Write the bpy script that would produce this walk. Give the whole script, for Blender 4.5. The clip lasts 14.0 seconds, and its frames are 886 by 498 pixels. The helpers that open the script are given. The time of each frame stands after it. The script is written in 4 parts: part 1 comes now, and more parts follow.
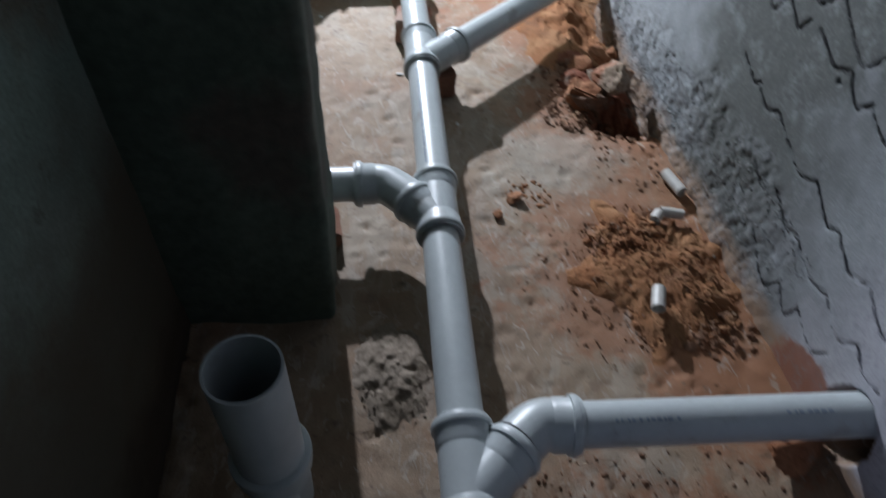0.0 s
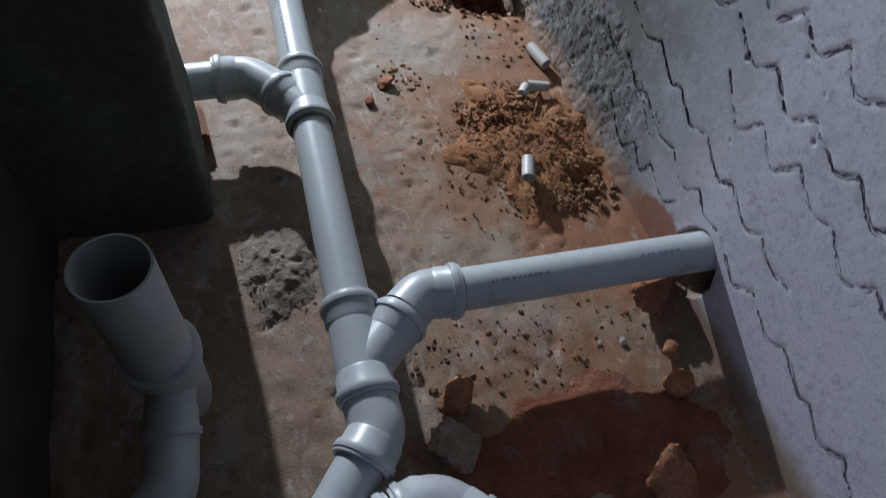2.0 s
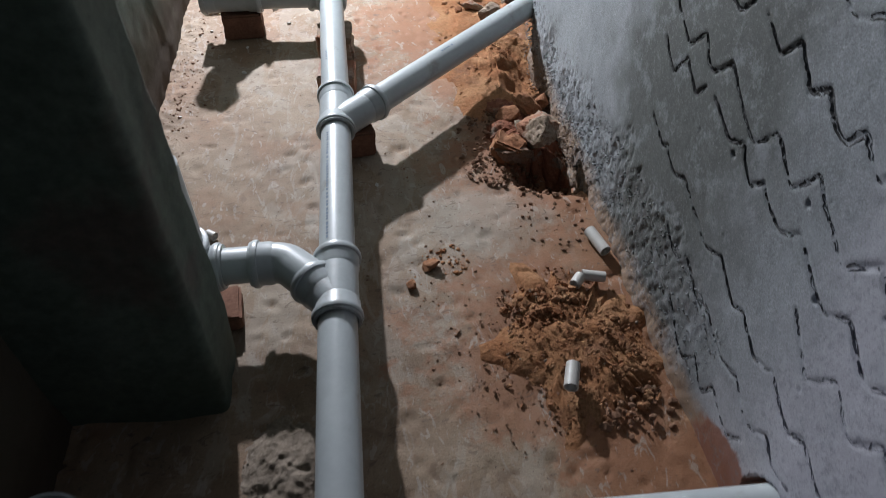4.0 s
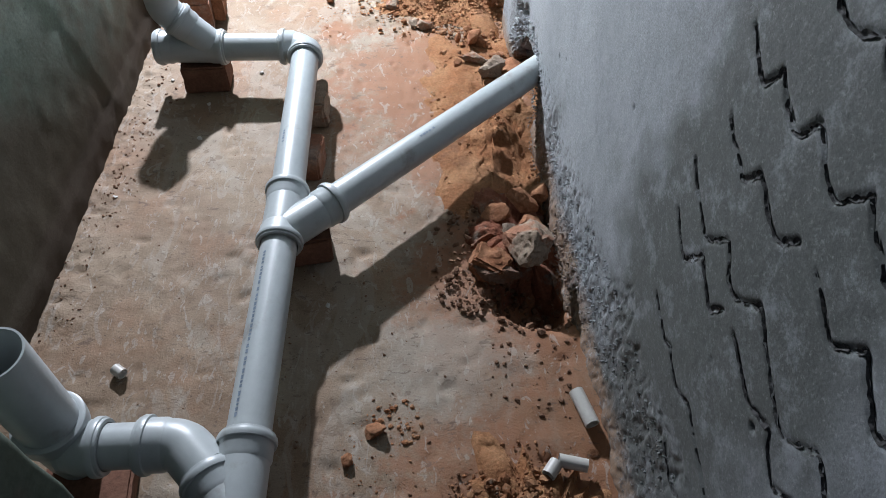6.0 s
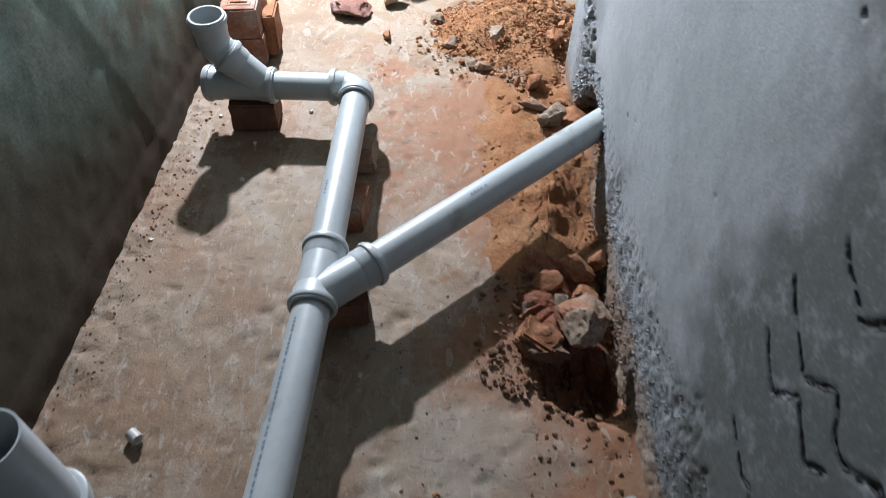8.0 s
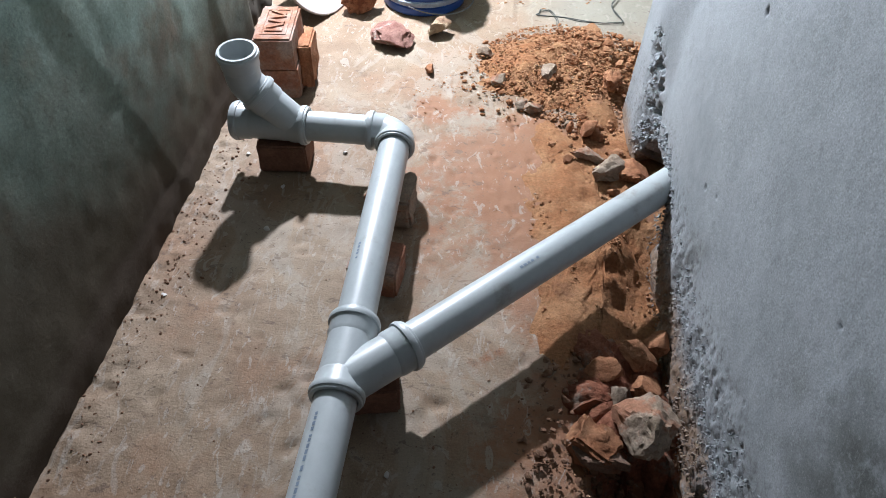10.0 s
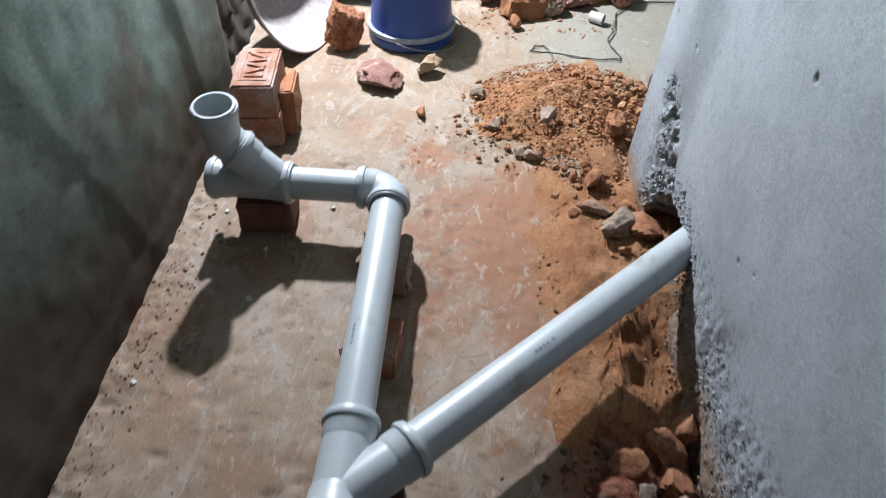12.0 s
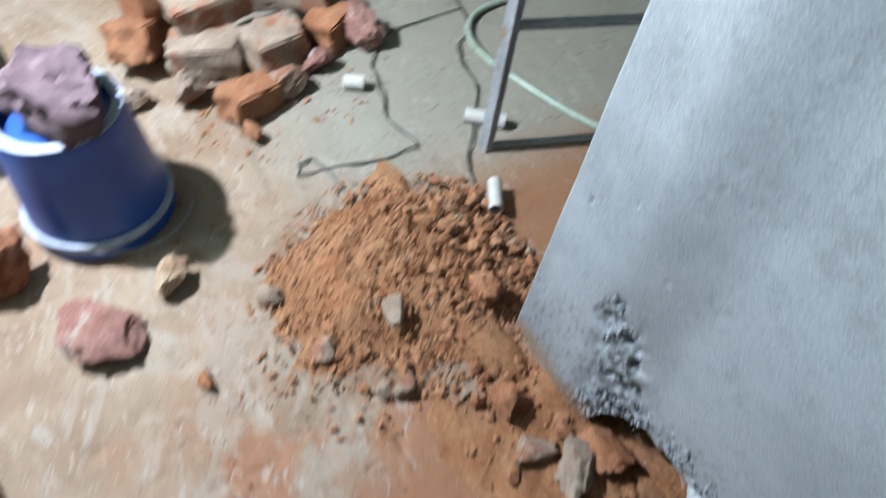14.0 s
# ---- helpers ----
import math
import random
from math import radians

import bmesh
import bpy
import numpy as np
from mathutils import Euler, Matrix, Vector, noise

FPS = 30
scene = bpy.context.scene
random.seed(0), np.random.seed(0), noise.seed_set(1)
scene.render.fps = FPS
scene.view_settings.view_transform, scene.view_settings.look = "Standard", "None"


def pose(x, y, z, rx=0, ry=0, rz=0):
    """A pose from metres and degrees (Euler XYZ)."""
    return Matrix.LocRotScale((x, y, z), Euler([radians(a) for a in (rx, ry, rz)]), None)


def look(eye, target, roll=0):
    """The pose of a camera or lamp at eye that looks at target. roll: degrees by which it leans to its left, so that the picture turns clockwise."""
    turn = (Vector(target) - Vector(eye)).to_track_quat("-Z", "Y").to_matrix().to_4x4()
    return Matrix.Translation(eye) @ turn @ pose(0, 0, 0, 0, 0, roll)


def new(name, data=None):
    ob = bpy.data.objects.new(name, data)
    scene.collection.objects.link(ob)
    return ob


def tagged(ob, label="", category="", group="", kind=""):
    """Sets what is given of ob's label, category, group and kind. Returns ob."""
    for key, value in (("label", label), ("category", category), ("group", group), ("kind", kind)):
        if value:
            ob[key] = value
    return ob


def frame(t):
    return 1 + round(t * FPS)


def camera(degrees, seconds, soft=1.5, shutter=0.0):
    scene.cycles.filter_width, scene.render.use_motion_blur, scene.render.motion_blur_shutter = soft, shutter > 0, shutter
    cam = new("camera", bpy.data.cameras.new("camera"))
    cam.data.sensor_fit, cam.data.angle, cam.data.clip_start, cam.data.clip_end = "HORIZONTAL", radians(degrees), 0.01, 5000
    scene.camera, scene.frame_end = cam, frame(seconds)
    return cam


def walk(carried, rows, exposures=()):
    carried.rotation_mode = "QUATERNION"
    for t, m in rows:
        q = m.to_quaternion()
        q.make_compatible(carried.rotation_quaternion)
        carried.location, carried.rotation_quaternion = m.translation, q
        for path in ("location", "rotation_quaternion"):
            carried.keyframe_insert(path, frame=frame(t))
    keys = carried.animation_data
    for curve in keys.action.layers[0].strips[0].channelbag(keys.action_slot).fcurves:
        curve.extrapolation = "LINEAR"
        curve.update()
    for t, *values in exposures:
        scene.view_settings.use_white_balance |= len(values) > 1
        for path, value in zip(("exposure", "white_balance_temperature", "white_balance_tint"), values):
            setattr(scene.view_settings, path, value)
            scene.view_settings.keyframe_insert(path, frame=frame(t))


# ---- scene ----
cam = camera(68.0, 14.0, 0.9, 0.5)
PATH = [
    (0, (-0.0511, -0.0574, 1.241), (0.15, 1.2759, -0.235), 3.9),
    (0.5, (-0.0295, -0.1036, 1.227), (0.3228, 1.0766, -0.349), 6.2),
    (1, (-0.0016, -0.1071, 1.236), (0.413, 0.9437, -0.414), 7.0),
    (1.5, (0.0069, -0.1175, 1.244), (0.4461, 0.8508, -0.45), 7.0),
    (2, (-0.016, -0.1143, 1.245), (0.4552, 0.9274, -0.396), 10.3),
    (2.5, (-0.0229, -0.0929, 1.242), (0.4517, 1.0138, -0.355), 11.0),
    (3, (0.005, -0.0383, 1.251), (0.4124, 1.1049, -0.339), 7.7),
    (3.5, (0.0739, 0.0162, 1.307), (0.4208, 1.3618, -0.132), 5.9),
    (3.7, (0.1157, 0.03, 1.286), (0.3815, 1.3949, -0.151), 3.1),
    (5.8, (0.3997, 0.5769, 1.332), (0.5055, 1.8871, -0.175), 2.2),
    (6, (0.4042, 0.5856, 1.332), (0.5274, 1.905, -0.166), 2.4),
    (6.5, (0.4111, 0.6033, 1.333), (0.4596, 1.9286, -0.165), 1.6),
    (7, (0.4339, 0.6562, 1.333), (0.3893, 1.9633, -0.18), 0.4),
    (7.5, (0.432, 0.6773, 1.334), (0.4102, 2.0183, -0.15), 1.2),
    (8, (0.4147, 0.7663, 1.316), (0.3919, 2.1274, -0.149), 1.1),
    (8.5, (0.375, 0.9256, 1.291), (0.3228, 2.2993, -0.161), 0.6),
    (9, (0.3652, 0.9882, 1.287), (0.3512, 2.3448, -0.182), 2.3),
    (9.2, (0.3636, 0.9953, 1.289), (0.3333, 2.3658, -0.168), 2.3),
    (11.5, (0.3235, 1.0325, 1.269), (0.1714, 2.4113, -0.172), 0.1),
    (12, (0.2897, 1.2105, 1.27), (0.2503, 2.6165, -0.152), 2.4),
    (12.5, (0.2537, 1.3826, 1.259), (0.2651, 2.7849, -0.167), 1.6),
    (13, (0.2675, 1.7224, 1.251), (0.3526, 3.1168, -0.18), 0.8),
    (13.5, (0.256, 2.0003, 1.27), (0.5641, 3.292, -0.226), 1.6),
    (13.7, (0.221, 2.144, 1.24), (0.69, 3.348, -0.287), 5.2),
    (13.9, (0.205, 2.298, 1.296), (0.806, 3.326, -0.311), 6.4),
    (14, (0.215, 2.362, 1.32), (0.884, 3.366, -0.275), 6.7),
]
EXPOSURES = [(0, 0.34, 6450, 11), (1, 0.39, 6450, 12), (2.5, 0.54, 6550, 12), (3, 0.49, 6700, 13), (3.7, 0.29, 6850, 13), (6, 0.14, 6600, 12), (7, 0.16, 6600, 12), (9, 0.05, 6600, 12), (11.5, 0.08, 6600, 12), (12.1, -0.11, 6550, 12), (12.5, -0.13, 6550, 12), (13.5, -0.30, 6400, 9), (14, -0.36, 6250, 8)]
walk(cam, [(t, look(eye, target, roll)) for t, eye, target, roll in PATH], EXPOSURES)

# ---- light ----
world = bpy.data.worlds.new("world")
scene.world = world
world.use_nodes = True
world.node_tree.nodes["Background"].inputs[0].default_value = (0.5, 0.6, 0.7, 1)
world.node_tree.nodes["Background"].inputs[1].default_value = 0.0
LAMP = Vector((-0.355, 3.93, 1.57))
bulb = bpy.data.lights.new("work_light", "POINT")
bulb.energy, bulb.color, bulb.shadow_soft_size = 510, (0.81, 0.87, 1.0), 0.035
new("work_light", bulb).matrix_world = Matrix.Translation(LAMP)
# weak bluish fill added for the near wall; its opening is unseen
near_fill = bpy.data.lights.new("near_fill_light", "AREA")
near_fill.shape, near_fill.size, near_fill.size_y, near_fill.energy, near_fill.color = "RECTANGLE", 0.7, 1.6, 6.2, (0.56, 0.67, 1.0)
new("near_fill_light", near_fill).matrix_world = look((-0.98, -0.95, 1.05), (0.9, -0.35, 0.6))


# ---- materials ----
ALBEDO_SCALE = 0.56   # scales all base colours down so that bounced light fills shadows less


def material(name, low, high, size=3.0, rough=0.8, grain=60.0, bump=0.3, depth=0.004, third=None, third_size=1.0, third_at=(0.55, 0.7), spec=0.5, random_tint=0.0, metal=0.0, grain_mix=0.25):
    """Two tones by large noise, a third in patches, fine grain in tone and relief."""
    m = bpy.data.materials.new(name)
    m.use_nodes = True
    t = m.node_tree
    bsdf = t.nodes["Principled BSDF"]
    geo = t.nodes.new("ShaderNodeNewGeometry")

    def noise_at(scale, detail, rough_=0.6):
        n = t.nodes.new("ShaderNodeTexNoise")
        n.inputs["Scale"].default_value, n.inputs["Detail"].default_value, n.inputs["Roughness"].default_value = scale, detail, rough_
        t.links.new(geo.outputs["Position"], n.inputs["Vector"])
        return n.outputs["Fac"]

    def ramp(src, a, b):
        r = t.nodes.new("ShaderNodeMapRange")
        r.inputs["From Min"].default_value, r.inputs["From Max"].default_value = a, b
        r.interpolation_type = "SMOOTHSTEP"
        t.links.new(src, r.inputs["Value"])
        return r.outputs["Result"]

    def mix(f, a, b, mode="MIX"):
        n = t.nodes.new("ShaderNodeMix")
        n.data_type, n.blend_type = "RGBA", mode
        for v, k in ((f, 0), (a, 6), (b, 7)):
            if hasattr(v, "links"):
                t.links.new(v, n.inputs[k])
            else:
                n.inputs[k].default_value = v if k == 0 else (v[0] * ALBEDO_SCALE, v[1] * ALBEDO_SCALE, v[2] * ALBEDO_SCALE, 1)
        return n.outputs[2]

    col = mix(ramp(noise_at(size, 6), 0.35, 0.65), low, high)
    if third:
        col = mix(ramp(noise_at(third_size, 5, 0.65), *third_at), col, third)
    fine = noise_at(grain, 4, 0.7)
    shade = t.nodes.new("ShaderNodeMapRange")
    shade.inputs["From Min"].default_value, shade.inputs["From Max"].default_value = 0.3, 0.7
    shade.inputs["To Min"].default_value, shade.inputs["To Max"].default_value = 1 - grain_mix, 1 + grain_mix
    t.links.new(fine, shade.inputs["Value"])
    vec = t.nodes.new("ShaderNodeVectorMath")
    vec.operation = "SCALE"
    t.links.new(col, vec.inputs[0])
    t.links.new(shade.outputs["Result"], vec.inputs["Scale"])
    col = vec.outputs[0]
    if random_tint:
        info = t.nodes.new("ShaderNodeNewGeometry")
        obi = t.nodes.new("ShaderNodeObjectInfo")
        add = t.nodes.new("ShaderNodeMath")
        add.operation = "ADD"
        t.links.new(info.outputs["Random Per Island"], add.inputs[0])
        t.links.new(obi.outputs["Random"], add.inputs[1])
        r = t.nodes.new("ShaderNodeMapRange")
        r.inputs["From Max"].default_value = 2
        r.inputs["To Min"].default_value, r.inputs["To Max"].default_value = 1 - random_tint, 1 + random_tint
        t.links.new(add.outputs[0], r.inputs["Value"])
        v2 = t.nodes.new("ShaderNodeVectorMath")
        v2.operation = "SCALE"
        t.links.new(col, v2.inputs[0])
        t.links.new(r.outputs["Result"], v2.inputs["Scale"])
        col = v2.outputs[0]
    t.links.new(col, bsdf.inputs["Base Color"])
    bsdf.inputs["Roughness"].default_value = rough
    bsdf.inputs["Specular IOR Level"].default_value = spec
    bsdf.inputs["Metallic"].default_value = metal
    b = t.nodes.new("ShaderNodeBump")
    b.inputs["Strength"].default_value, b.inputs["Distance"].default_value = bump, depth
    t.links.new(noise_at(grain * 0.6, 8, 0.7), b.inputs["Height"])
    t.links.new(b.outputs[0], bsdf.inputs["Normal"])
    return m, t, col, mix, ramp, noise_at, geo, bsdf


def position_axis(t, geo, k):
    sep = t.nodes.new("ShaderNodeSeparateXYZ")
    t.links.new(geo.outputs["Position"], sep.inputs[0])
    return sep.outputs[k]


def arith(t, op, a, b):
    n = t.nodes.new("ShaderNodeMath")
    n.operation = op
    for v, k in ((a, 0), (b, 1)):
        if hasattr(v, "links"):
            t.links.new(v, n.inputs[k])
        else:
            n.inputs[k].default_value = v
    return n.outputs[0]


# screed floor: grey cement, red dust towards the dug side, lime smears
FLOOR, t, col, mix, ramp, noise_at, geo, bsdf = material("screed", (0.33, 0.215, 0.13), (0.45, 0.335, 0.225), 3.2, 0.75, 300, 0.55, 0.004, third=(0.40, 0.235, 0.135), third_size=2.6, third_at=(0.45, 0.66), grain_mix=0.2)


def smear(scale, stretch, twist, seed):
    """Trowel smears: noise pulled out along one way and folded over itself."""
    place = t.nodes.new("ShaderNodeMapping")
    place.inputs["Scale"].default_value, place.inputs["Location"].default_value = stretch, (seed, seed * 2.3, 0)
    place.inputs["Rotation"].default_value = (0, 0, 0.5 + seed)
    t.links.new(geo.outputs["Position"], place.inputs["Vector"])
    n = t.nodes.new("ShaderNodeTexNoise")
    n.inputs["Scale"].default_value, n.inputs["Detail"].default_value, n.inputs["Roughness"].default_value, n.inputs["Distortion"].default_value = scale, 7, 0.62, twist
    t.links.new(place.outputs[0], n.inputs["Vector"])
    return n.outputs["Fac"]


# laitance left pale by the trowel, in the middle of the passage above all
worn = arith(t, "SUBTRACT", 1.0, ramp(arith(t, "ABSOLUTE", arith(t, "SUBTRACT", position_axis(t, geo, 0), 0.22), 0.0), 0.22, 0.62))
pale = arith(t, "ADD", smear(4.5, (1, 0.55, 1), 1.6, 1.0), arith(t, "MULTIPLY", worn, 0.07))
col = mix(arith(t, "MULTIPLY", ramp(pale, 0.55, 0.63), 0.42), col, (0.52, 0.46, 0.37))
col = mix(arith(t, "MULTIPLY", ramp(smear(15, (1, 0.4, 1), 2.2, 4.0), 0.57, 0.63), 0.36), col, (0.57, 0.51, 0.43))
col = mix(arith(t, "MULTIPLY", ramp(smear(11, (0.6, 1, 1), 2.5, 7.0), 0.60, 0.66), 0.55), col, (0.25, 0.155, 0.095))
grey = arith(t, "MULTIPLY", ramp(arith(t, "ADD", position_axis(t, geo, 1), arith(t, "MULTIPLY", noise_at(3, 5, 0.6), 0.5)), 3.45, 3.85), ramp(position_axis(t, geo, 0), 0.30, 0.75))
col = mix(arith(t, "MULTIPLY", grey, 0.7), col, (0.43, 0.43, 0.36))
axis = arith(t, "ADD", arith(t, "MULTIPLY", position_axis(t, geo, 0), 0.9), arith(t, "MULTIPLY", noise_at(5, 6, 0.7), 1.0))
dug = arith(t, "MULTIPLY", arith(t, "SUBTRACT", 1.0, ramp(position_axis(t, geo, 1), 3.25, 3.50)), ramp(position_axis(t, geo, 1), 0.30, 0.80))
col = mix(arith(t, "MULTIPLY", arith(t, "MULTIPLY", ramp(axis, 0.80, 1.30), 0.8), dug), col, (0.40, 0.165, 0.065))
for sx, sy, sr in ((0.60, 0.95, 0.36), (0.72, 0.62, 0.22), (0.52, 0.08, 0.40), (0.70, 1.62, 0.34), (0.66, 2.40, 0.46), (0.45, 2.60, 0.34), (0.18, 2.86, 0.10)):
    dx = arith(t, "SUBTRACT", position_axis(t, geo, 0), sx)
    dy = arith(t, "SUBTRACT", position_axis(t, geo, 1), sy)
    away = arith(t, "SQRT", arith(t, "ADD", arith(t, "MULTIPLY", dx, dx), arith(t, "MULTIPLY", dy, dy)), 0.0)
    away = arith(t, "ADD", away, arith(t, "MULTIPLY", arith(t, "SUBTRACT", noise_at(7, 8, 0.8), 0.5), 0.9 * sr / 0.3))
    col = mix(arith(t, "MULTIPLY", arith(t, "SUBTRACT", 1.0, ramp(away, sr * 0.55, sr * 1.05)), 0.8), col, (0.41, 0.175, 0.078))
dx, dy = arith(t, "SUBTRACT", position_axis(t, geo, 0), 0.48), arith(t, "SUBTRACT", position_axis(t, geo, 1), 1.40)
away = arith(t, "ADD", arith(t, "SQRT", arith(t, "ADD", arith(t, "MULTIPLY", dx, dx), arith(t, "MULTIPLY", dy, dy)), 0.0), arith(t, "MULTIPLY", arith(t, "SUBTRACT", noise_at(6, 8, 0.8), 0.5), 0.6))
col = mix(arith(t, "MULTIPLY", arith(t, "SUBTRACT", 1.0, ramp(away, 0.08, 0.24)), 0.6), col, (0.47, 0.42, 0.34))
col = mix(arith(t, "MULTIPLY", ramp(smear(32, (1, 0.5, 1), 1.4, 9.0), 0.595, 0.625), 0.5), col, (0.60, 0.54, 0.46))
col = mix(arith(t, "MULTIPLY", ramp(smear(44, (0.5, 1, 1), 1.2, 12.0), 0.62, 0.645), 0.6), col, (0.17, 0.11, 0.075))
col = mix(arith(t, "MULTIPLY", ramp(noise_at(38, 4, 0.7), 0.65, 0.71), 0.7), col, (0.13, 0.085, 0.06))
col = mix(arith(t, "MULTIPLY", ramp(noise_at(110, 3, 0.6), 0.64, 0.70), 0.6), col, (0.14, 0.09, 0.06))
t.links.new(col, bsdf.inputs["Base Color"])

CEMENT, t, col, mix, ramp, noise_at, geo, bsdf = material("cement_plaster", (0.34, 0.37, 0.39), (0.44, 0.475, 0.50), 2.5, 0.75, 300, 0.3, 0.003, grain_mix=0.36, third=(0.27, 0.29, 0.295), third_size=2.3, third_at=(0.52, 0.72))
# darker band across the middle of the wall, its edges broken by noise
dark_band = arith(t, "ADD", position_axis(t, geo, 1), arith(t, "MULTIPLY", noise_at(2.2, 5, 0.6), 0.9))
dark_band = arith(t, "MULTIPLY", arith(t, "MULTIPLY", ramp(dark_band, 1.05, 1.45), arith(t, "SUBTRACT", 1.0, ramp(dark_band, 1.80, 2.0))), 0.95)
col = mix(dark_band, col, (0.105, 0.117, 0.108))
# near end paler and bluish: the cool light there is put into the colour
near_pale = arith(t, "ADD", position_axis(t, geo, 1), arith(t, "MULTIPLY", noise_at(3, 5, 0.6), 0.5))
col = mix(arith(t, "MULTIPLY", arith(t, "SUBTRACT", 1.0, ramp(near_pale, 0.66, 1.0)), 0.85), col, (0.74, 0.74, 0.81))
col = mix(arith(t, "MULTIPLY", ramp(noise_at(170, 4, 0.7), 0.52, 0.66), 0.4), col, (0.24, 0.25, 0.25))
col = mix(arith(t, "MULTIPLY", ramp(noise_at(150, 4, 0.7), 0.56, 0.70), 0.3), col, (0.62, 0.65, 0.66))
low = arith(t, "ADD", position_axis(t, geo, 2), arith(t, "MULTIPLY", noise_at(9, 5, 0.7), 0.14))
col = mix(arith(t, "SUBTRACT", 1.0, ramp(low, 0.09, 0.16)), col, (0.36, 0.24, 0.16))
# bare brick where the plaster broke off beside the near hole
by, bz = arith(t, "MULTIPLY", arith(t, "SUBTRACT", position_axis(t, geo, 1), 0.585), 0.75), arith(t, "SUBTRACT", position_axis(t, geo, 2), 0.03)
bare = arith(t, "ADD", arith(t, "SQRT", arith(t, "ADD", arith(t, "MULTIPLY", by, by), arith(t, "MULTIPLY", bz, bz)), 0.0), arith(t, "MULTIPLY", arith(t, "SUBTRACT", noise_at(22, 6, 0.7), 0.5), 0.08))
col = mix(arith(t, "MULTIPLY", arith(t, "SUBTRACT", 1.0, ramp(bare, 0.075, 0.095)), 0.9), col, (0.34, 0.13, 0.075))
# sandy mottle and trowel streaks
col = mix(arith(t, "MULTIPLY", ramp(noise_at(48, 7, 0.8), 0.50, 0.64), 0.42), col, (0.21, 0.225, 0.23))
col = mix(arith(t, "MULTIPLY", ramp(noise_at(12, 8, 0.78), 0.50, 0.66), 0.40), col, (0.52, 0.56, 0.60))
# raw, pitted render above the wall foot
raw = arith(t, "ADD", position_axis(t, geo, 2), arith(t, "MULTIPLY", noise_at(8, 6, 0.7), 0.22))
raw = arith(t, "MULTIPLY", arith(t, "SUBTRACT", 1.0, ramp(raw, 0.33, 0.42)), ramp(position_axis(t, geo, 1), 0.7, 1.0))
col = mix(arith(t, "MULTIPLY", arith(t, "MULTIPLY", ramp(noise_at(75, 5, 0.75), 0.52, 0.62), 0.75), raw), col, (0.11, 0.105, 0.10))
col = mix(arith(t, "MULTIPLY", arith(t, "MULTIPLY", ramp(noise_at(55, 5, 0.75), 0.56, 0.66), 0.5), raw), col, (0.60, 0.62, 0.62))
t.links.new(col, bsdf.inputs["Base Color"])
GROOVE, t, col, mix, ramp, noise_at, geo, bsdf = material("dark_groove", (0.06, 0.06, 0.06), (0.14, 0.14, 0.14), 70, 0.95, 150, 0.8, 0.004, spec=0.2)
# beds turn paler towards the near end, in step with the wall
near_bed = arith(t, "ADD", position_axis(t, geo, 1), arith(t, "MULTIPLY", noise_at(3, 5, 0.6), 0.5))
col = mix(arith(t, "MULTIPLY", arith(t, "SUBTRACT", 1.0, ramp(near_bed, 0.66, 1.05)), 0.8), col, (0.31, 0.31, 0.35))
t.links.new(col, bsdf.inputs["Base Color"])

PAINT, t, col, mix, ramp, noise_at, geo, bsdf = material("green_limewash", (0.24, 0.345, 0.29), (0.42, 0.55, 0.47), 2.2, 0.75, 130, 0.3, 0.003, grain_mix=0.24, spec=0.3, third=(0.25, 0.21, 0.15), third_size=2.6, third_at=(0.48, 0.70))
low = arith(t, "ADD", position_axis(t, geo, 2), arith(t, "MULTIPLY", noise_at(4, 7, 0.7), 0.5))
# brown damp stain, raised towards the pier to put its dimmer light into colour
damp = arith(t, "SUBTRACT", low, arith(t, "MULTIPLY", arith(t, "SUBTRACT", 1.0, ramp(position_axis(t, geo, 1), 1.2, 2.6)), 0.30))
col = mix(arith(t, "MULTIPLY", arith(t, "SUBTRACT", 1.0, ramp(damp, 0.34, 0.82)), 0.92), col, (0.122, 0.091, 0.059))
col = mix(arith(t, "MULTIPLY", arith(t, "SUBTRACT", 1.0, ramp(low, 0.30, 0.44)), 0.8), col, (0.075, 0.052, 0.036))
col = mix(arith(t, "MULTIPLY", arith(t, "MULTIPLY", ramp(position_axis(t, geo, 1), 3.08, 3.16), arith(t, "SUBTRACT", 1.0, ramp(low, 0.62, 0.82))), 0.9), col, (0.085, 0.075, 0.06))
col = mix(arith(t, "MULTIPLY", ramp(noise_at(26, 6, 0.75), 0.60, 0.70), 0.5), col, (0.10, 0.085, 0.06))
col = mix(arith(t, "MULTIPLY", ramp(noise_at(42, 5, 0.75), 0.66, 0.72), 0.3), col, (0.36, 0.36, 0.31))
t.links.new(col, bsdf.inputs["Base Color"])

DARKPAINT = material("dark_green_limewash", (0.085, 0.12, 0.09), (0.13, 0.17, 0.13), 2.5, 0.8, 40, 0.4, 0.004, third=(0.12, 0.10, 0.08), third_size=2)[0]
CEILING = material("ceiling_plaster", (0.10, 0.10, 0.095), (0.15, 0.15, 0.14), 2, 0.9, 80)[0]
SOIL = material("red_soil", (0.44, 0.19, 0.085), (0.54, 0.28, 0.14), 9, 0.95, 120, 0.9, 0.008, third=(0.33, 0.16, 0.09), third_size=6, spec=0.2)[0]
GRAVEL = material("grey_gravel", (0.30, 0.24, 0.18), (0.40, 0.33, 0.26), 14, 0.95, 150, 0.9, 0.006, spec=0.2, random_tint=0.2)[0]
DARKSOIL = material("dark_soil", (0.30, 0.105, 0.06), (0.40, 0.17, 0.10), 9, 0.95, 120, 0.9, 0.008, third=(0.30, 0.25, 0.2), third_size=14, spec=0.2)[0]
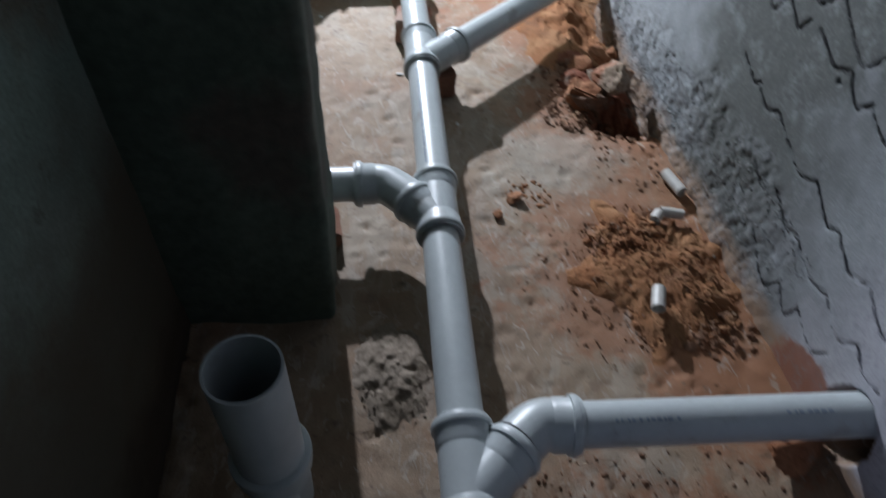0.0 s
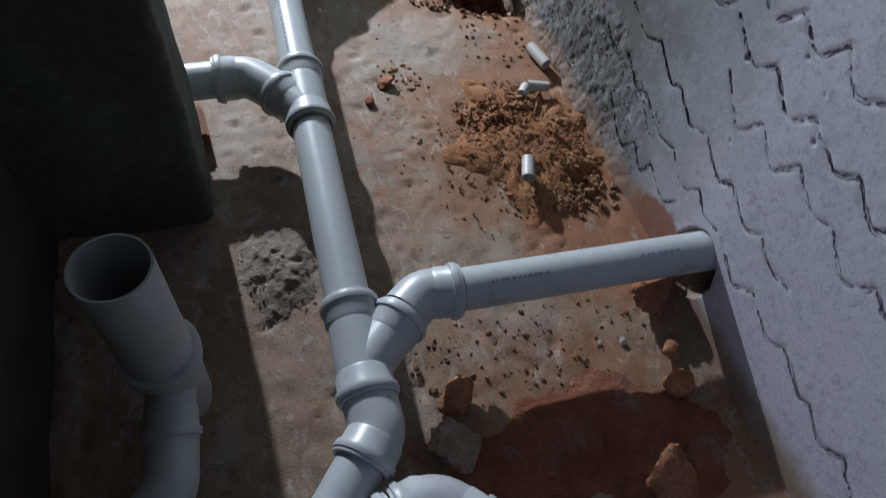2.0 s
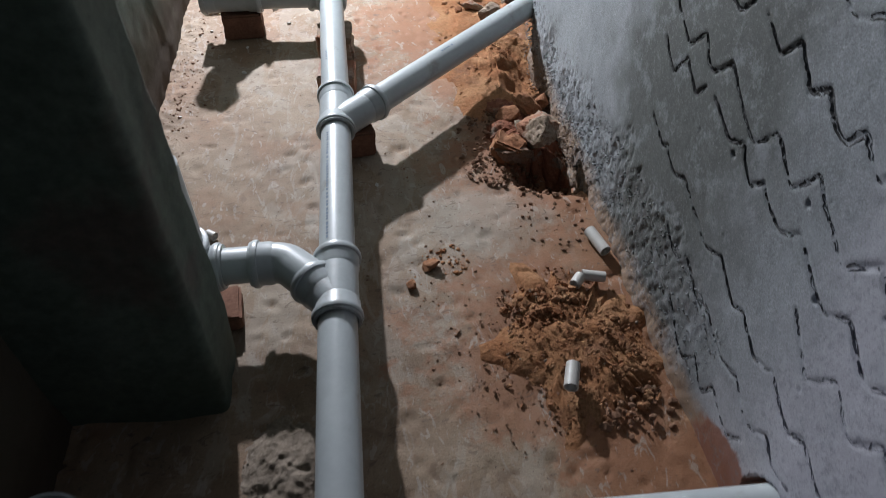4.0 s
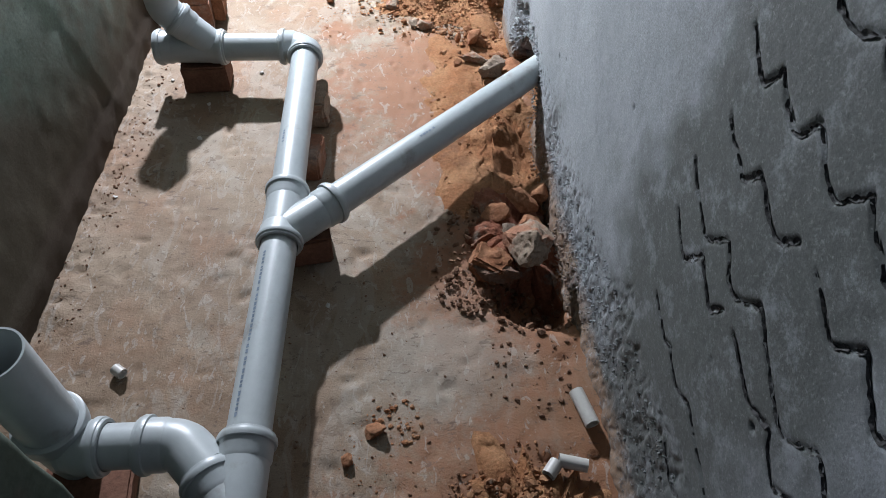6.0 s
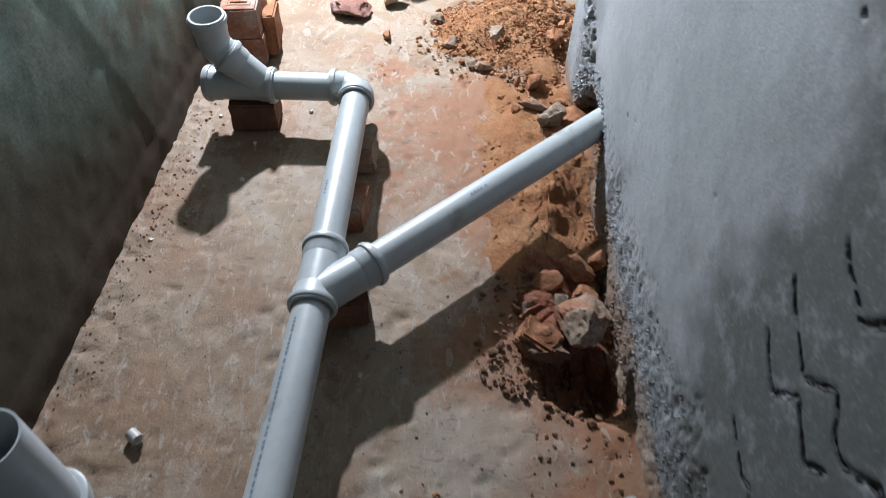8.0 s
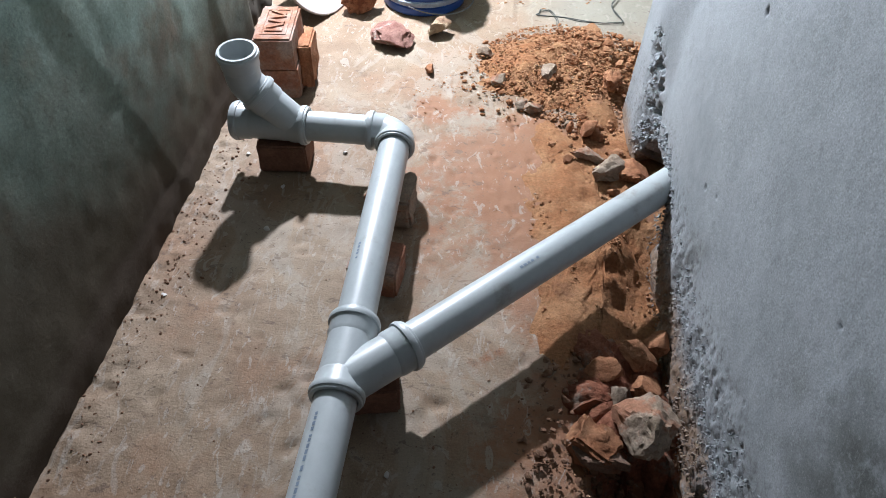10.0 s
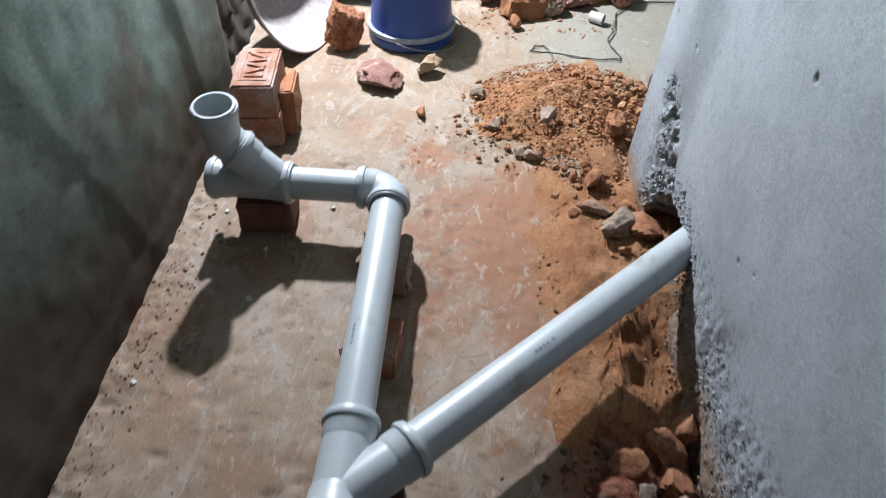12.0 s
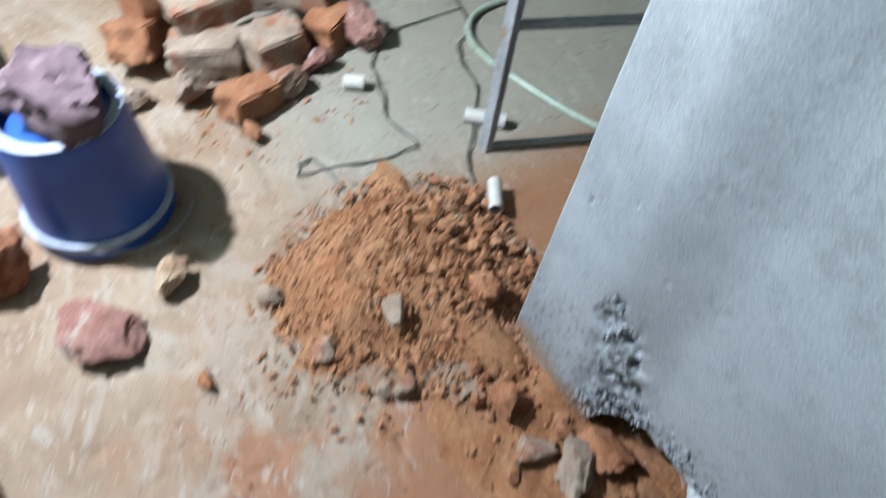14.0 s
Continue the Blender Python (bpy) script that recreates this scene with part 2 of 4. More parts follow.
CLOD = material("brick_clods", (0.42, 0.18, 0.085), (0.54, 0.29, 0.155), 20, 0.95, 150, 0.8, 0.004, third=(0.45, 0.36, 0.27), third_size=14, third_at=(0.6, 0.68), spec=0.2, random_tint=0.25)[0]
DARKCLOD = material("brown_clods", (0.26, 0.135, 0.08), (0.37, 0.215, 0.14), 20, 0.95, 150, 0.8, 0.004, spec=0.2, random_tint=0.3)[0]
STONE = material("mortar_stone", (0.38, 0.28, 0.20), (0.52, 0.41, 0.315), 18, 0.95, 130, 0.9, 0.006, third=(0.42, 0.20, 0.12), third_size=9, third_at=(0.52, 0.6), spec=0.3, random_tint=0.1)[0]
DUSTSTONE = material("soil_caked_stone", (0.27, 0.165, 0.115), (0.40, 0.27, 0.205), 14, 0.95, 130, 0.9, 0.006, third=(0.34, 0.16, 0.09), third_size=11, third_at=(0.5, 0.62), spec=0.2)[0]
REDSTONE = material("brick_bat", (0.42, 0.17, 0.08), (0.52, 0.25, 0.13), 15, 0.92, 120, 0.9, 0.005, third=(0.46, 0.38, 0.32), third_size=10, third_at=(0.6, 0.7), spec=0.3, random_tint=0.12)[0]
CRUMBLED = material("crumbled_brick", (0.44, 0.17, 0.085), (0.60, 0.29, 0.16), 26, 0.95, 90, 1.0, 0.012, third=(0.30, 0.11, 0.06), third_size=32, third_at=(0.52, 0.62), spec=0.2)[0]
TANSTONE = material("tan_stone", (0.50, 0.35, 0.22), (0.66, 0.50, 0.34), 15, 0.92, 120, 0.9, 0.005, third=(0.40, 0.24, 0.15), third_size=10, third_at=(0.56, 0.66), spec=0.3)[0]
PURPLESTONE = material("purple_brick_bat", (0.35, 0.165, 0.13), (0.46, 0.25, 0.20), 15, 0.92, 120, 0.9, 0.005, third=(0.52, 0.44, 0.38), third_size=9, third_at=(0.54, 0.62), spec=0.3)[0]
BRICK = material("fired_brick", (0.40, 0.17, 0.10), (0.50, 0.25, 0.15), 12, 0.9, 110, 0.7, 0.003, third=(0.54, 0.40, 0.33), third_size=8, third_at=(0.44, 0.64), spec=0.3, random_tint=0.1)[0]
# darker brick tone, used below the joints and the trap
BRICKDARK = material("dark_brick", (0.26, 0.12, 0.08), (0.34, 0.17, 0.11), 12, 0.9, 110, 0.7, 0.003, spec=0.3)[0]
PVC = material("grey_pvc", (0.61, 0.67, 0.685), (0.67, 0.73, 0.74), 4, 0.38, 30, 0.03, 0.001, third=(0.46, 0.46, 0.43), third_size=9, third_at=(0.58, 0.75), grain_mix=0.05)[0]
PVCSTAIN = material("stained_pvc", (0.54, 0.57, 0.60), (0.60, 0.62, 0.65), 4, 0.35, 30, 0.03, 0.001, third=(0.35, 0.22, 0.17), third_size=14, third_at=(0.58, 0.64), grain_mix=0.05)[0]
WHITEPVC = material("white_pvc", (0.72, 0.70, 0.64), (0.80, 0.78, 0.73), 20, 0.45, 60, 0.1, 0.001, third=(0.55, 0.45, 0.36), third_size=30, third_at=(0.6, 0.75), grain_mix=0.06)[0]
INK = material("blue_ink", (0.26, 0.34, 0.44), (0.32, 0.40, 0.50), 30, 0.5, 60, 0.0)[0]
BLUE = material("blue_plastic", (0.015, 0.10, 0.46), (0.022, 0.13, 0.56), 6, 0.38, 40, 0.05, 0.001, third=(0.10, 0.16, 0.38), third_size=12, third_at=(0.64, 0.75), grain_mix=0.06)[0]
PALEBLUE = material("dusty_blue_rim", (0.45, 0.52, 0.66), (0.60, 0.65, 0.75), 14, 0.6, 40, 0.1, 0.001)[0]
PURPLE = material("purple_mortar", (0.17, 0.11, 0.12), (0.25, 0.17, 0.19), 15, 0.9, 90, 0.6, 0.004, spec=0.3)[0]
PANMETAL = material("mortar_caked_pan", (0.48, 0.43, 0.40), (0.60, 0.54, 0.51), 6, 0.7, 60, 0.3, 0.002, third=(0.36, 0.33, 0.30), third_size=14, third_at=(0.62, 0.7))[0]
STEEL = material("painted_steel", (0.30, 0.31, 0.32), (0.40, 0.41, 0.42), 8, 0.55, 60, 0.2, 0.001, third=(0.25, 0.16, 0.10), third_size=10, third_at=(0.6, 0.7))[0]
WIRE = material("dark_cable", (0.06, 0.07, 0.06), (0.12, 0.13, 0.12), 20, 0.5, 60, 0.0)[0]
HOSE = material("green_hose", (0.42, 0.52, 0.40), (0.50, 0.60, 0.48), 10, 0.35, 60, 0.05)[0]
STALK = material("dry_stalk", (0.50, 0.44, 0.30), (0.62, 0.56, 0.40), 20, 0.8, 60, 0.2, 0.001)[0]
SACK = material("grey_sack", (0.09, 0.10, 0.09), (0.16, 0.17, 0.155), 7, 0.85, 70, 0.5, 0.004, third=(0.5, 0.48, 0.42), third_size=9, third_at=(0.6, 0.66))[0]


# ---- building blocks ----
def shade(mesh, angle=35):
    mesh.polygons.foreach_set("use_smooth", [True] * len(mesh.polygons))
    mesh.set_sharp_from_angle(angle=radians(angle))


def part(name, bm, mat, parent=None, label="", smooth=35):
    """Links a bmesh as one mesh object, under a thing or a part if given."""
    me = bpy.data.meshes.new(name)
    bmesh.ops.recalc_face_normals(bm, faces=bm.faces)
    bm.to_mesh(me)
    bm.free()
    if smooth:
        shade(me, smooth)
    me.materials.append(mat)
    ob = new(name, me)
    if parent is not None:
        ob.parent = parent
        ob.matrix_parent_inverse = parent.matrix_basis.inverted() if parent.parent is None else Matrix()
    if label:
        ob["label"] = label
    return ob


def thing(name, label, category, place=(0, 0, 0), group=""):
    ob = new(name)
    ob.empty_display_size = 0.05
    ob.matrix_basis = Matrix.Translation(place)
    return tagged(ob, label, category, group)


def grid_mesh(name, xs, ys, place, mat, keep=None):
    """A sheet over two lists of coordinates; place(a, b) gives the vertex arrays."""
    a, b = np.meshgrid(xs, ys)
    co = np.stack(place(a, b), -1).reshape(-1, 3)
    n, m = len(xs), len(ys)
    idx = np.arange(n * m).reshape(m, n)
    q = np.stack([idx[:-1, :-1], idx[:-1, 1:], idx[1:, 1:], idx[1:, :-1]], -1)
    if keep is not None:
        q = q[keep(a, b)[:-1, :-1] & keep(a, b)[1:, 1:] & keep(a, b)[:-1, 1:] & keep(a, b)[1:, :-1]]
    me = bpy.data.meshes.new(name)
    me.from_pydata(co.tolist(), [], q.reshape(-1, 4).tolist())
    shade(me, 60)
    me.materials.append(mat)
    return new(name, me)


def lattice(a, b, size, seed):
    """Smooth value noise, -1 to 1, over arrays of coordinates."""
    rng = np.random.RandomState(seed)
    table = rng.rand(64, 64) * 2 - 1
    u, v = a / size + 1000, b / size + 1000
    i, j = np.floor(u).astype(int), np.floor(v).astype(int)
    f, g = u - i, v - j
    f, g = f * f * (3 - 2 * f), g * g * (3 - 2 * g)
    p = lambda x, y: table[x % 64, y % 64]
    return (p(i, j) * (1 - f) + p(i + 1, j) * f) * (1 - g) + (p(i, j + 1) * (1 - f) + p(i + 1, j + 1) * f) * g


def rough_field(a, b, size, seed, octaves=4):
    return sum(lattice(a, b, size / 2 ** k, seed + k) * 0.55 ** k for k in range(octaves))


def step(x, a, b):
    s = np.clip((x - a) / (b - a), 0, 1)
    return s * s * (3 - 2 * s)


def sweep(bm, pts, radii, seg=24, close=False):
    """A round tube through points with a radius at each."""
    pts = [Vector(p) for p in pts]
    rings, up = [], None
    last = None
    for i, (p, r) in enumerate(zip(pts, radii)):
        d = Vector()
        if i:
            d += (p - pts[i - 1]).normalized() if (p - pts[i - 1]).length > 1e-7 else Vector()
        if i + 1 < len(pts):
            d += (pts[i + 1] - p).normalized() if (pts[i + 1] - p).length > 1e-7 else Vector()
        if d.length < 1e-4:
            d = last if last is not None else Vector((0, 0, 1))
        d.normalize()
        if last is not None and d.dot(last) < 0:
            d = -d
        last = d
        if up is None:
            up = d.orthogonal().normalized()
        up = (up - d * up.dot(d)).normalized()
        side = d.cross(up)
        rings.append([bm.verts.new(p + (up * math.cos(k * 2 * math.pi / seg) + side * math.sin(k * 2 * math.pi / seg)) * r) for k in range(seg)])
    for a, b in zip(rings, rings[1:] + ([rings[0]] if close else [])):
        for k in range(seg):
            bm.faces.new((a[k], a[(k + 1) % seg], b[(k + 1) % seg], b[k]))
    return rings


def lathe(bm, origin, way, profile, seg=24):
    """A round shape along a line: (distance, radius) pairs."""
    o, d = Vector(origin), Vector(way).normalized()
    up = d.orthogonal().normalized()
    side = d.cross(up)
    rings = []
    for s, r in profile:
        rings.append([bm.verts.new(o + d * s + (up * math.cos(k * 2 * math.pi / seg) + side * math.sin(k * 2 * math.pi / seg)) * r) for k in range(seg)])
    for a, b in zip(rings, rings[1:]):
        for k in range(seg):
            bm.faces.new((a[k], a[(k + 1) % seg], b[(k + 1) % seg], b[k]))


def bend(p, corner, q, radius, n=10):
    """Points of a path p - corner - q with the corner rounded."""
    p, c, q = Vector(p), Vector(corner), Vector(q)
    a, b = (p - c).normalized(), (q - c).normalized()
    half = a.angle(b) / 2
    cut = radius / math.tan(half)
    mid = c + (a + b).normalized() * (radius / math.sin(half))
    u, v = c + a * cut - mid, c + b * cut - mid
    turn = u.angle(v)
    out = [p]
    for k in range(n + 1):
        f = k / n
        out.append(mid + (u * math.sin((1 - f) * turn) + v * math.sin(f * turn)) / math.sin(turn))
    return out + [q]


PIPE, SOCK = 0.0432, 0.0515
Z = 0.145


def socket(parent, mouth, way, r=PIPE):
    """The belled socket of a fitting with its sealing ring, mouth outwards along way."""
    k = r / PIPE
    bm = bmesh.new()
    lathe(bm, mouth, way, [(-0.058, 0.047 * k), (-0.047, SOCK * k), (-0.021, SOCK * k), (-0.016, 0.0545 * k), (-0.007, 0.0545 * k), (-0.005, 0.0535 * k), (0, 0.0530 * k), (0.001, 0.0520 * k), (0.001, 0.0455 * k), (-0.04, 0.0455 * k)], 32)
    collar = part("collar", bm, PVC, parent)
    bm = bmesh.new()
    lathe(bm, mouth, way, [(-0.0205, 0.0510 * k), (-0.019, 0.0562 * k), (-0.015, 0.0572 * k), (-0.009, 0.0572 * k), (-0.006, 0.0562 * k), (-0.0045, 0.0530 * k)], 32)
    part("sealing_ring", bm, PVC, collar)
    return collar


def pipe(a, b, label, mat=PVC, r=PIPE, marks=(), open_end=False):
    a, b = Vector(a), Vector(b)
    t = thing("drain_pipe", label, "pipe", ((a + b) / 2)[:], "drain pipes")
    bm = bmesh.new()
    n = 8
    pts = [a.lerp(b, i / n) for i in range(n + 1)]
    sweep(bm, pts + pts[::-1], [r] * (n + 1) + [r - 0.004] * (n + 1), 32, True)
    part("tube", bm, mat, t)
    d = (b - a).normalized()
    side = d.cross(Vector((0, 0, 1))).normalized()
    for s, length, turn in marks:
        bm = bmesh.new()
        rnd = random.Random(round(s * 100))
        p = s
        while p < s + length:
            w = rnd.uniform(0.004, 0.011)
            rows = []
            for q in (p, p + w):
                rows.append([bm.verts.new(a + d * q + (side * math.sin(radians(turn + k)) + Vector((0, 0, 1)) * math.cos(radians(turn + k))) * (r + 0.0006)) for k in (-4, 0, 4)])
            for k in range(2):
                bm.faces.new((rows[0][k], rows[0][k + 1], rows[1][k + 1], rows[1][k]))
            p += w + rnd.choice((0.003, 0.004, 0.008))
        part("print_mark", bm, INK, t, "blue printed marking")
    return t


def elbow(p, corner, q, label, radius=0.07, r=PIPE, mat=PVC, collars=(True, True)):
    t = thing("pipe_elbow", label, "pipe fitting", corner, "pipe elbows")
    bm = bmesh.new()
    pts = bend(p, corner, q, radius)
    sweep(bm, pts, [r * 1.13] * len(pts), 32)
    part("body", bm, mat, t)
    p, c, q = Vector(p), Vector(corner), Vector(q)
    if collars[0]:
        socket(t, p, p - c, r)
    if collars[1]:
        socket(t, q, q - c, r)
    return t


def wye(p, q, root, tip, label):
    t = thing("pipe_wye", label, "pipe fitting", root, "pipe wyes")
    p, q, root, tip = (Vector(v) for v in (p, q, root, tip))
    bm = bmesh.new()
    sweep(bm, [p, p.lerp(q, 0.3), p.lerp(q, 0.7), q], [PIPE * 1.12] * 4, 32)
    part("body", bm, PVC, t)
    bm = bmesh.new()
    sweep(bm, [root, root.lerp(tip, 0.5), tip], [PIPE * 1.11] * 3, 32)
    part("branch", bm, PVC, t)
    socket(t, p, p - q)
    socket(t, q, q - p)
    socket(t, tip, tip - root)
    return t


def lump(bm, rnd, place, size, flat=0.75, detail=1, jag=0.28):
    """One broken stone: a ball of few faces, pushed in and out."""
    m = Matrix.Translation(place) @ Euler((rnd.uniform(-0.4, 0.4), rnd.uniform(-0.4, 0.4), rnd.uniform(0, 6.3))).to_matrix().to_4x4()
    made = bmesh.ops.create_icosphere(bm, subdivisions=detail, radius=1.0)["verts"]
    off = Vector((rnd.uniform(-50, 50), rnd.uniform(-50, 50), rnd.uniform(-50, 50)))
    sx, sy, sz = (size * rnd.uniform(0.8, 1.25), size * rnd.uniform(0.65, 1.0), size * flat * rnd.uniform(0.75, 1.1))
    cuts = [(Vector((rnd.gauss(0, 1), rnd.gauss(0, 1), rnd.gauss(0, 1))).normalized(), rnd.uniform(0.42, 0.8)) for _ in range(9)]
    for v in made:
        d = v.co.copy()
        d *= 1 + jag * noise.noise(d * 1.3 + off)
        for n, h in cuts:
            over = d.dot(n) - h
            if over > 0:
                d -= n * over * 0.93
        if detail > 2:
            d *= 1 + 0.16 * noise.noise(d * 4 + off) + 0.11 * noise.noise(d * 9 + off) + 0.06 * noise.noise(d * 20 + off)
        v.co = m @ Vector((d.x * sx, d.y * sy, d.z * sz)) * 1.0


def stone(name, label, category, place, size, mat, seed, flat=0.75, detail=3, group=""):
    bm = bmesh.new()
    rnd = random.Random(seed)
    lump(bm, rnd, (0, 0, 0), size, flat, detail)
    low = min(v.co.z for v in bm.verts)
    for v in bm.verts:
        v.co.z -= low + 0.003
    ob = part(name, bm, mat, None, "", 40)
    ob.matrix_basis = Matrix.Translation(place)
    return tagged(ob, label, category, group)


CLODSET = {}


def clod_field(name, label, mat, spots, seed):
    """Many small clods as one mesh of kind stuff. spots: (x, y, z, size)."""
    rnd = random.Random(seed)
    key = "clods"
    if key not in CLODSET:
        shapes = []
        for k in range(14):
            bm = bmesh.new()
            lump(bm, random.Random(900 + k), (0, 0, 0), 1.0, 0.7, 1, 0.35)
            bm.verts.ensure_lookup_table()
            shapes.append((np.array([v.co[:] for v in bm.verts]), np.array([[v.index for v in f.verts] for f in bm.faces])))
            bm.free()
        CLODSET[key] = shapes
    co, fa, base = [], [], 0
    for x, y, z, s in spots:
        v, f = rnd.choice(CLODSET[key])
        a = rnd.uniform(0, 6.28)
        r = np.array([[math.cos(a), -math.sin(a), 0], [math.sin(a), math.cos(a), 0], [0, 0, 1]])
        co.append((v * s) @ r.T + (x, y, z))
        fa.append(f + base)
        base += len(v)
    me = bpy.data.meshes.new(name)
    me.from_pydata(np.concatenate(co).tolist(), [], np.concatenate(fa).tolist())
    me.materials.append(mat)
    return tagged(new(name, me), label, "rubble", kind="stuff")


# ---- plan ----
LEFT, RIGHT, CEIL = -0.478, 0.845, 2.7
END_Y = 2.925          # where the right wall ends and the place opens out
FAR, EAST, NEAR = 5.2, 2.9, -1.6


def fine(a, b, size, outer):
    """Coordinates: fine from a to b, coarse to the outer ends."""
    return np.concatenate([np.linspace(outer[0], a, 6)[:-1], np.arange(a, b, size), np.linspace(b, outer[1], 8)])


def ground(x, y):
    """Height of the screed."""
    h = 0.0035 * rough_field(x, y, 0.35, 3) + 0.0022 * rough_field(x, y, 0.05, 11)
    pit = np.maximum(0, rough_field(x, y, 0.035, 31, 2) - 0.62)
    h -= 0.012 * pit
    # trampled mortar bed beside the main pipe
    m = np.exp(-((x - 0.0) / 0.10) ** 2 - ((y - 0.78) / 0.13) ** 2)
    h += m * 0.010
    # dug strip along the right wall
    m = step(x, 0.55, 0.8) * step(y, 1.4, 1.65) * (1 - step(y, 2.35, 2.7))
    h += m * 0.007 * rough_field(x, y, 0.08, 51)
    edge = 0.03 * rough_field(x, y, 0.12, 53, 3)
    h -= 0.065 * step(x + edge, 0.67, 0.80) * step(y + edge, 1.48, 1.60) * (1 - step(y, 2.22, 2.42)) * (1 - step(x, 0.96, 1.06))
    # deeper pit in front of the large stone
    away = np.hypot((x - 0.735) / 0.115, (y - 1.575) / 0.085) + edge * 9 + 0.16 * rough_field(x, y, 0.05, 57, 2)
    h -= 0.075 * (1 - step(away, 0.62, 1.08))
    # grit along the left wall
    h += step(-x, 0.36, 0.46) * (0.006 + 0.006 * rough_field(x, y, 0.03, 61))
    return h


floor = grid_mesh("floor", fine(LEFT - 0.02, 0.92, 0.009, (-0.7, EAST + 0.1)), fine(-0.3, 3.5, 0.010, (NEAR - 0.1, FAR + 0.1)), lambda x, y: (x, y, ground(x, y)), FLOOR)
tagged(floor, "worn cement screed floor stained with red soil", "floor", kind="structure")


# right wall: trowelled plaster with scratch-layer grooves and a broken foot
def scratches():
    """Stepped strokes of the scratch layer, as polylines of (y, z)."""
    lines = []

    def smooth(p):
        out = []
        for i in range(len(p) - 1):
            a, b, c, d = (np.array(p[max(0, min(len(p) - 1, i + j))]) for j in (-1, 0, 1, 2))
            for f in np.linspace(0, 1, 5)[:-1]:
                out.append(tuple(0.5 * (2 * b + (c - a) * f + (2 * a - 5 * b + 4 * c - d) * f * f + (3 * b - a - 3 * c + d) * f ** 3)))
        return out + [p[-1]]

    # start y, start z, fall per metre, end y
    rows = ((0.95, 0.150, 0.02, 0.60), (1.06, 0.275, 0.09, -0.35), (1.26, 0.430, 0.14, 0.38), (0.65, 0.478, 0.05, -0.35), (1.30, 0.600, 0.05, -0.35),
            (1.31, 0.695, 0.02, -0.35), (1.27, 0.805, 0.03, -0.35), (1.30, 0.920, 0.03, -0.35), (1.22, 1.035, 0.03, -0.35))
    for k, (y, z, fall, stop) in enumerate(rows):
        rnd = random.Random(40 + k)
        y0, z0 = y, z
        pts = [(y, z)]
        while y > stop:
            run, drop = rnd.uniform(0.050, 0.085), rnd.uniform(0.028, 0.048)
            if rnd.random() < 0.15:
                run, drop = run * 1.7, drop * 1.5
            for i in range(1, 4):
                f = i / 3
                pts.append((y - run * f + rnd.uniform(-0.003, 0.003), z - drop * f ** 0.8 + rnd.uniform(-0.003, 0.003)))
            y, z = y - run, z - drop
            # the trowel's edge swings back up, more so where the line has sunk
            back = rnd.uniform(0.026, 0.062)
            rise = min(0.052, max(0.012, z0 - fall * (y0 - y) + rnd.uniform(-0.010, 0.014) - z))
            pts += [(y - back * 0.4, z + rise * 0.3), (y - back * 0.8, z + rise * 0.8), (y - back, z + rise)]
            y, z = y - back, z + rise
            if rnd.random() < 0.12:
                lines.append(smooth(pts))
                y -= rnd.uniform(0.02, 0.05)
                pts = [(y, z)]
        lines.append(smooth(pts))
    return lines


def groove_depth(y, z):
    d = np.full(y.shape, 1.0)
    for pts in scratches():
        for (y0, z0), (y1, z1) in zip(pts, pts[1:]):
            box = (y > min(y0, y1) - 0.03) & (y < max(y0, y1) + 0.03) & (z > min(z0, z1) - 0.03) & (z < max(z0, z1) + 0.03)
            if not box.any():
                continue
            py, pz = y[box], z[box]
            l2 = (y1 - y0) ** 2 + (z1 - z0) ** 2 + 1e-9
            f = np.clip(((py - y0) * (y1 - y0) + (pz - z0) * (z1 - z0)) / l2, 0, 1)
            d[box] = np.minimum(d[box], np.hypot(py - y0 - f * (y1 - y0), pz - z0 - f * (z1 - z0)))
    wide = 0.0062 + 0.003 * lattice(y, z, 0.03, 77)
    return (1 - step(d, wide * 0.35, wide)) * (0.9 + 0.4 * lattice(y, z, 0.04, 78))


def hole(y, z):
    """True where the wall is broken through."""
    n = 0.018 * rough_field(y, z, 0.06, 91, 3)
    far_ = ((y - 2.46) / 0.19) ** 2 + ((z - 0.02) / 0.165) ** 2 < 1 + n * 14
    near_ = ((y - 0.466) / 0.070) ** 2 + ((z - 0.092) / 0.094) ** 2 < 1 + n * 5
    return far_ | near_


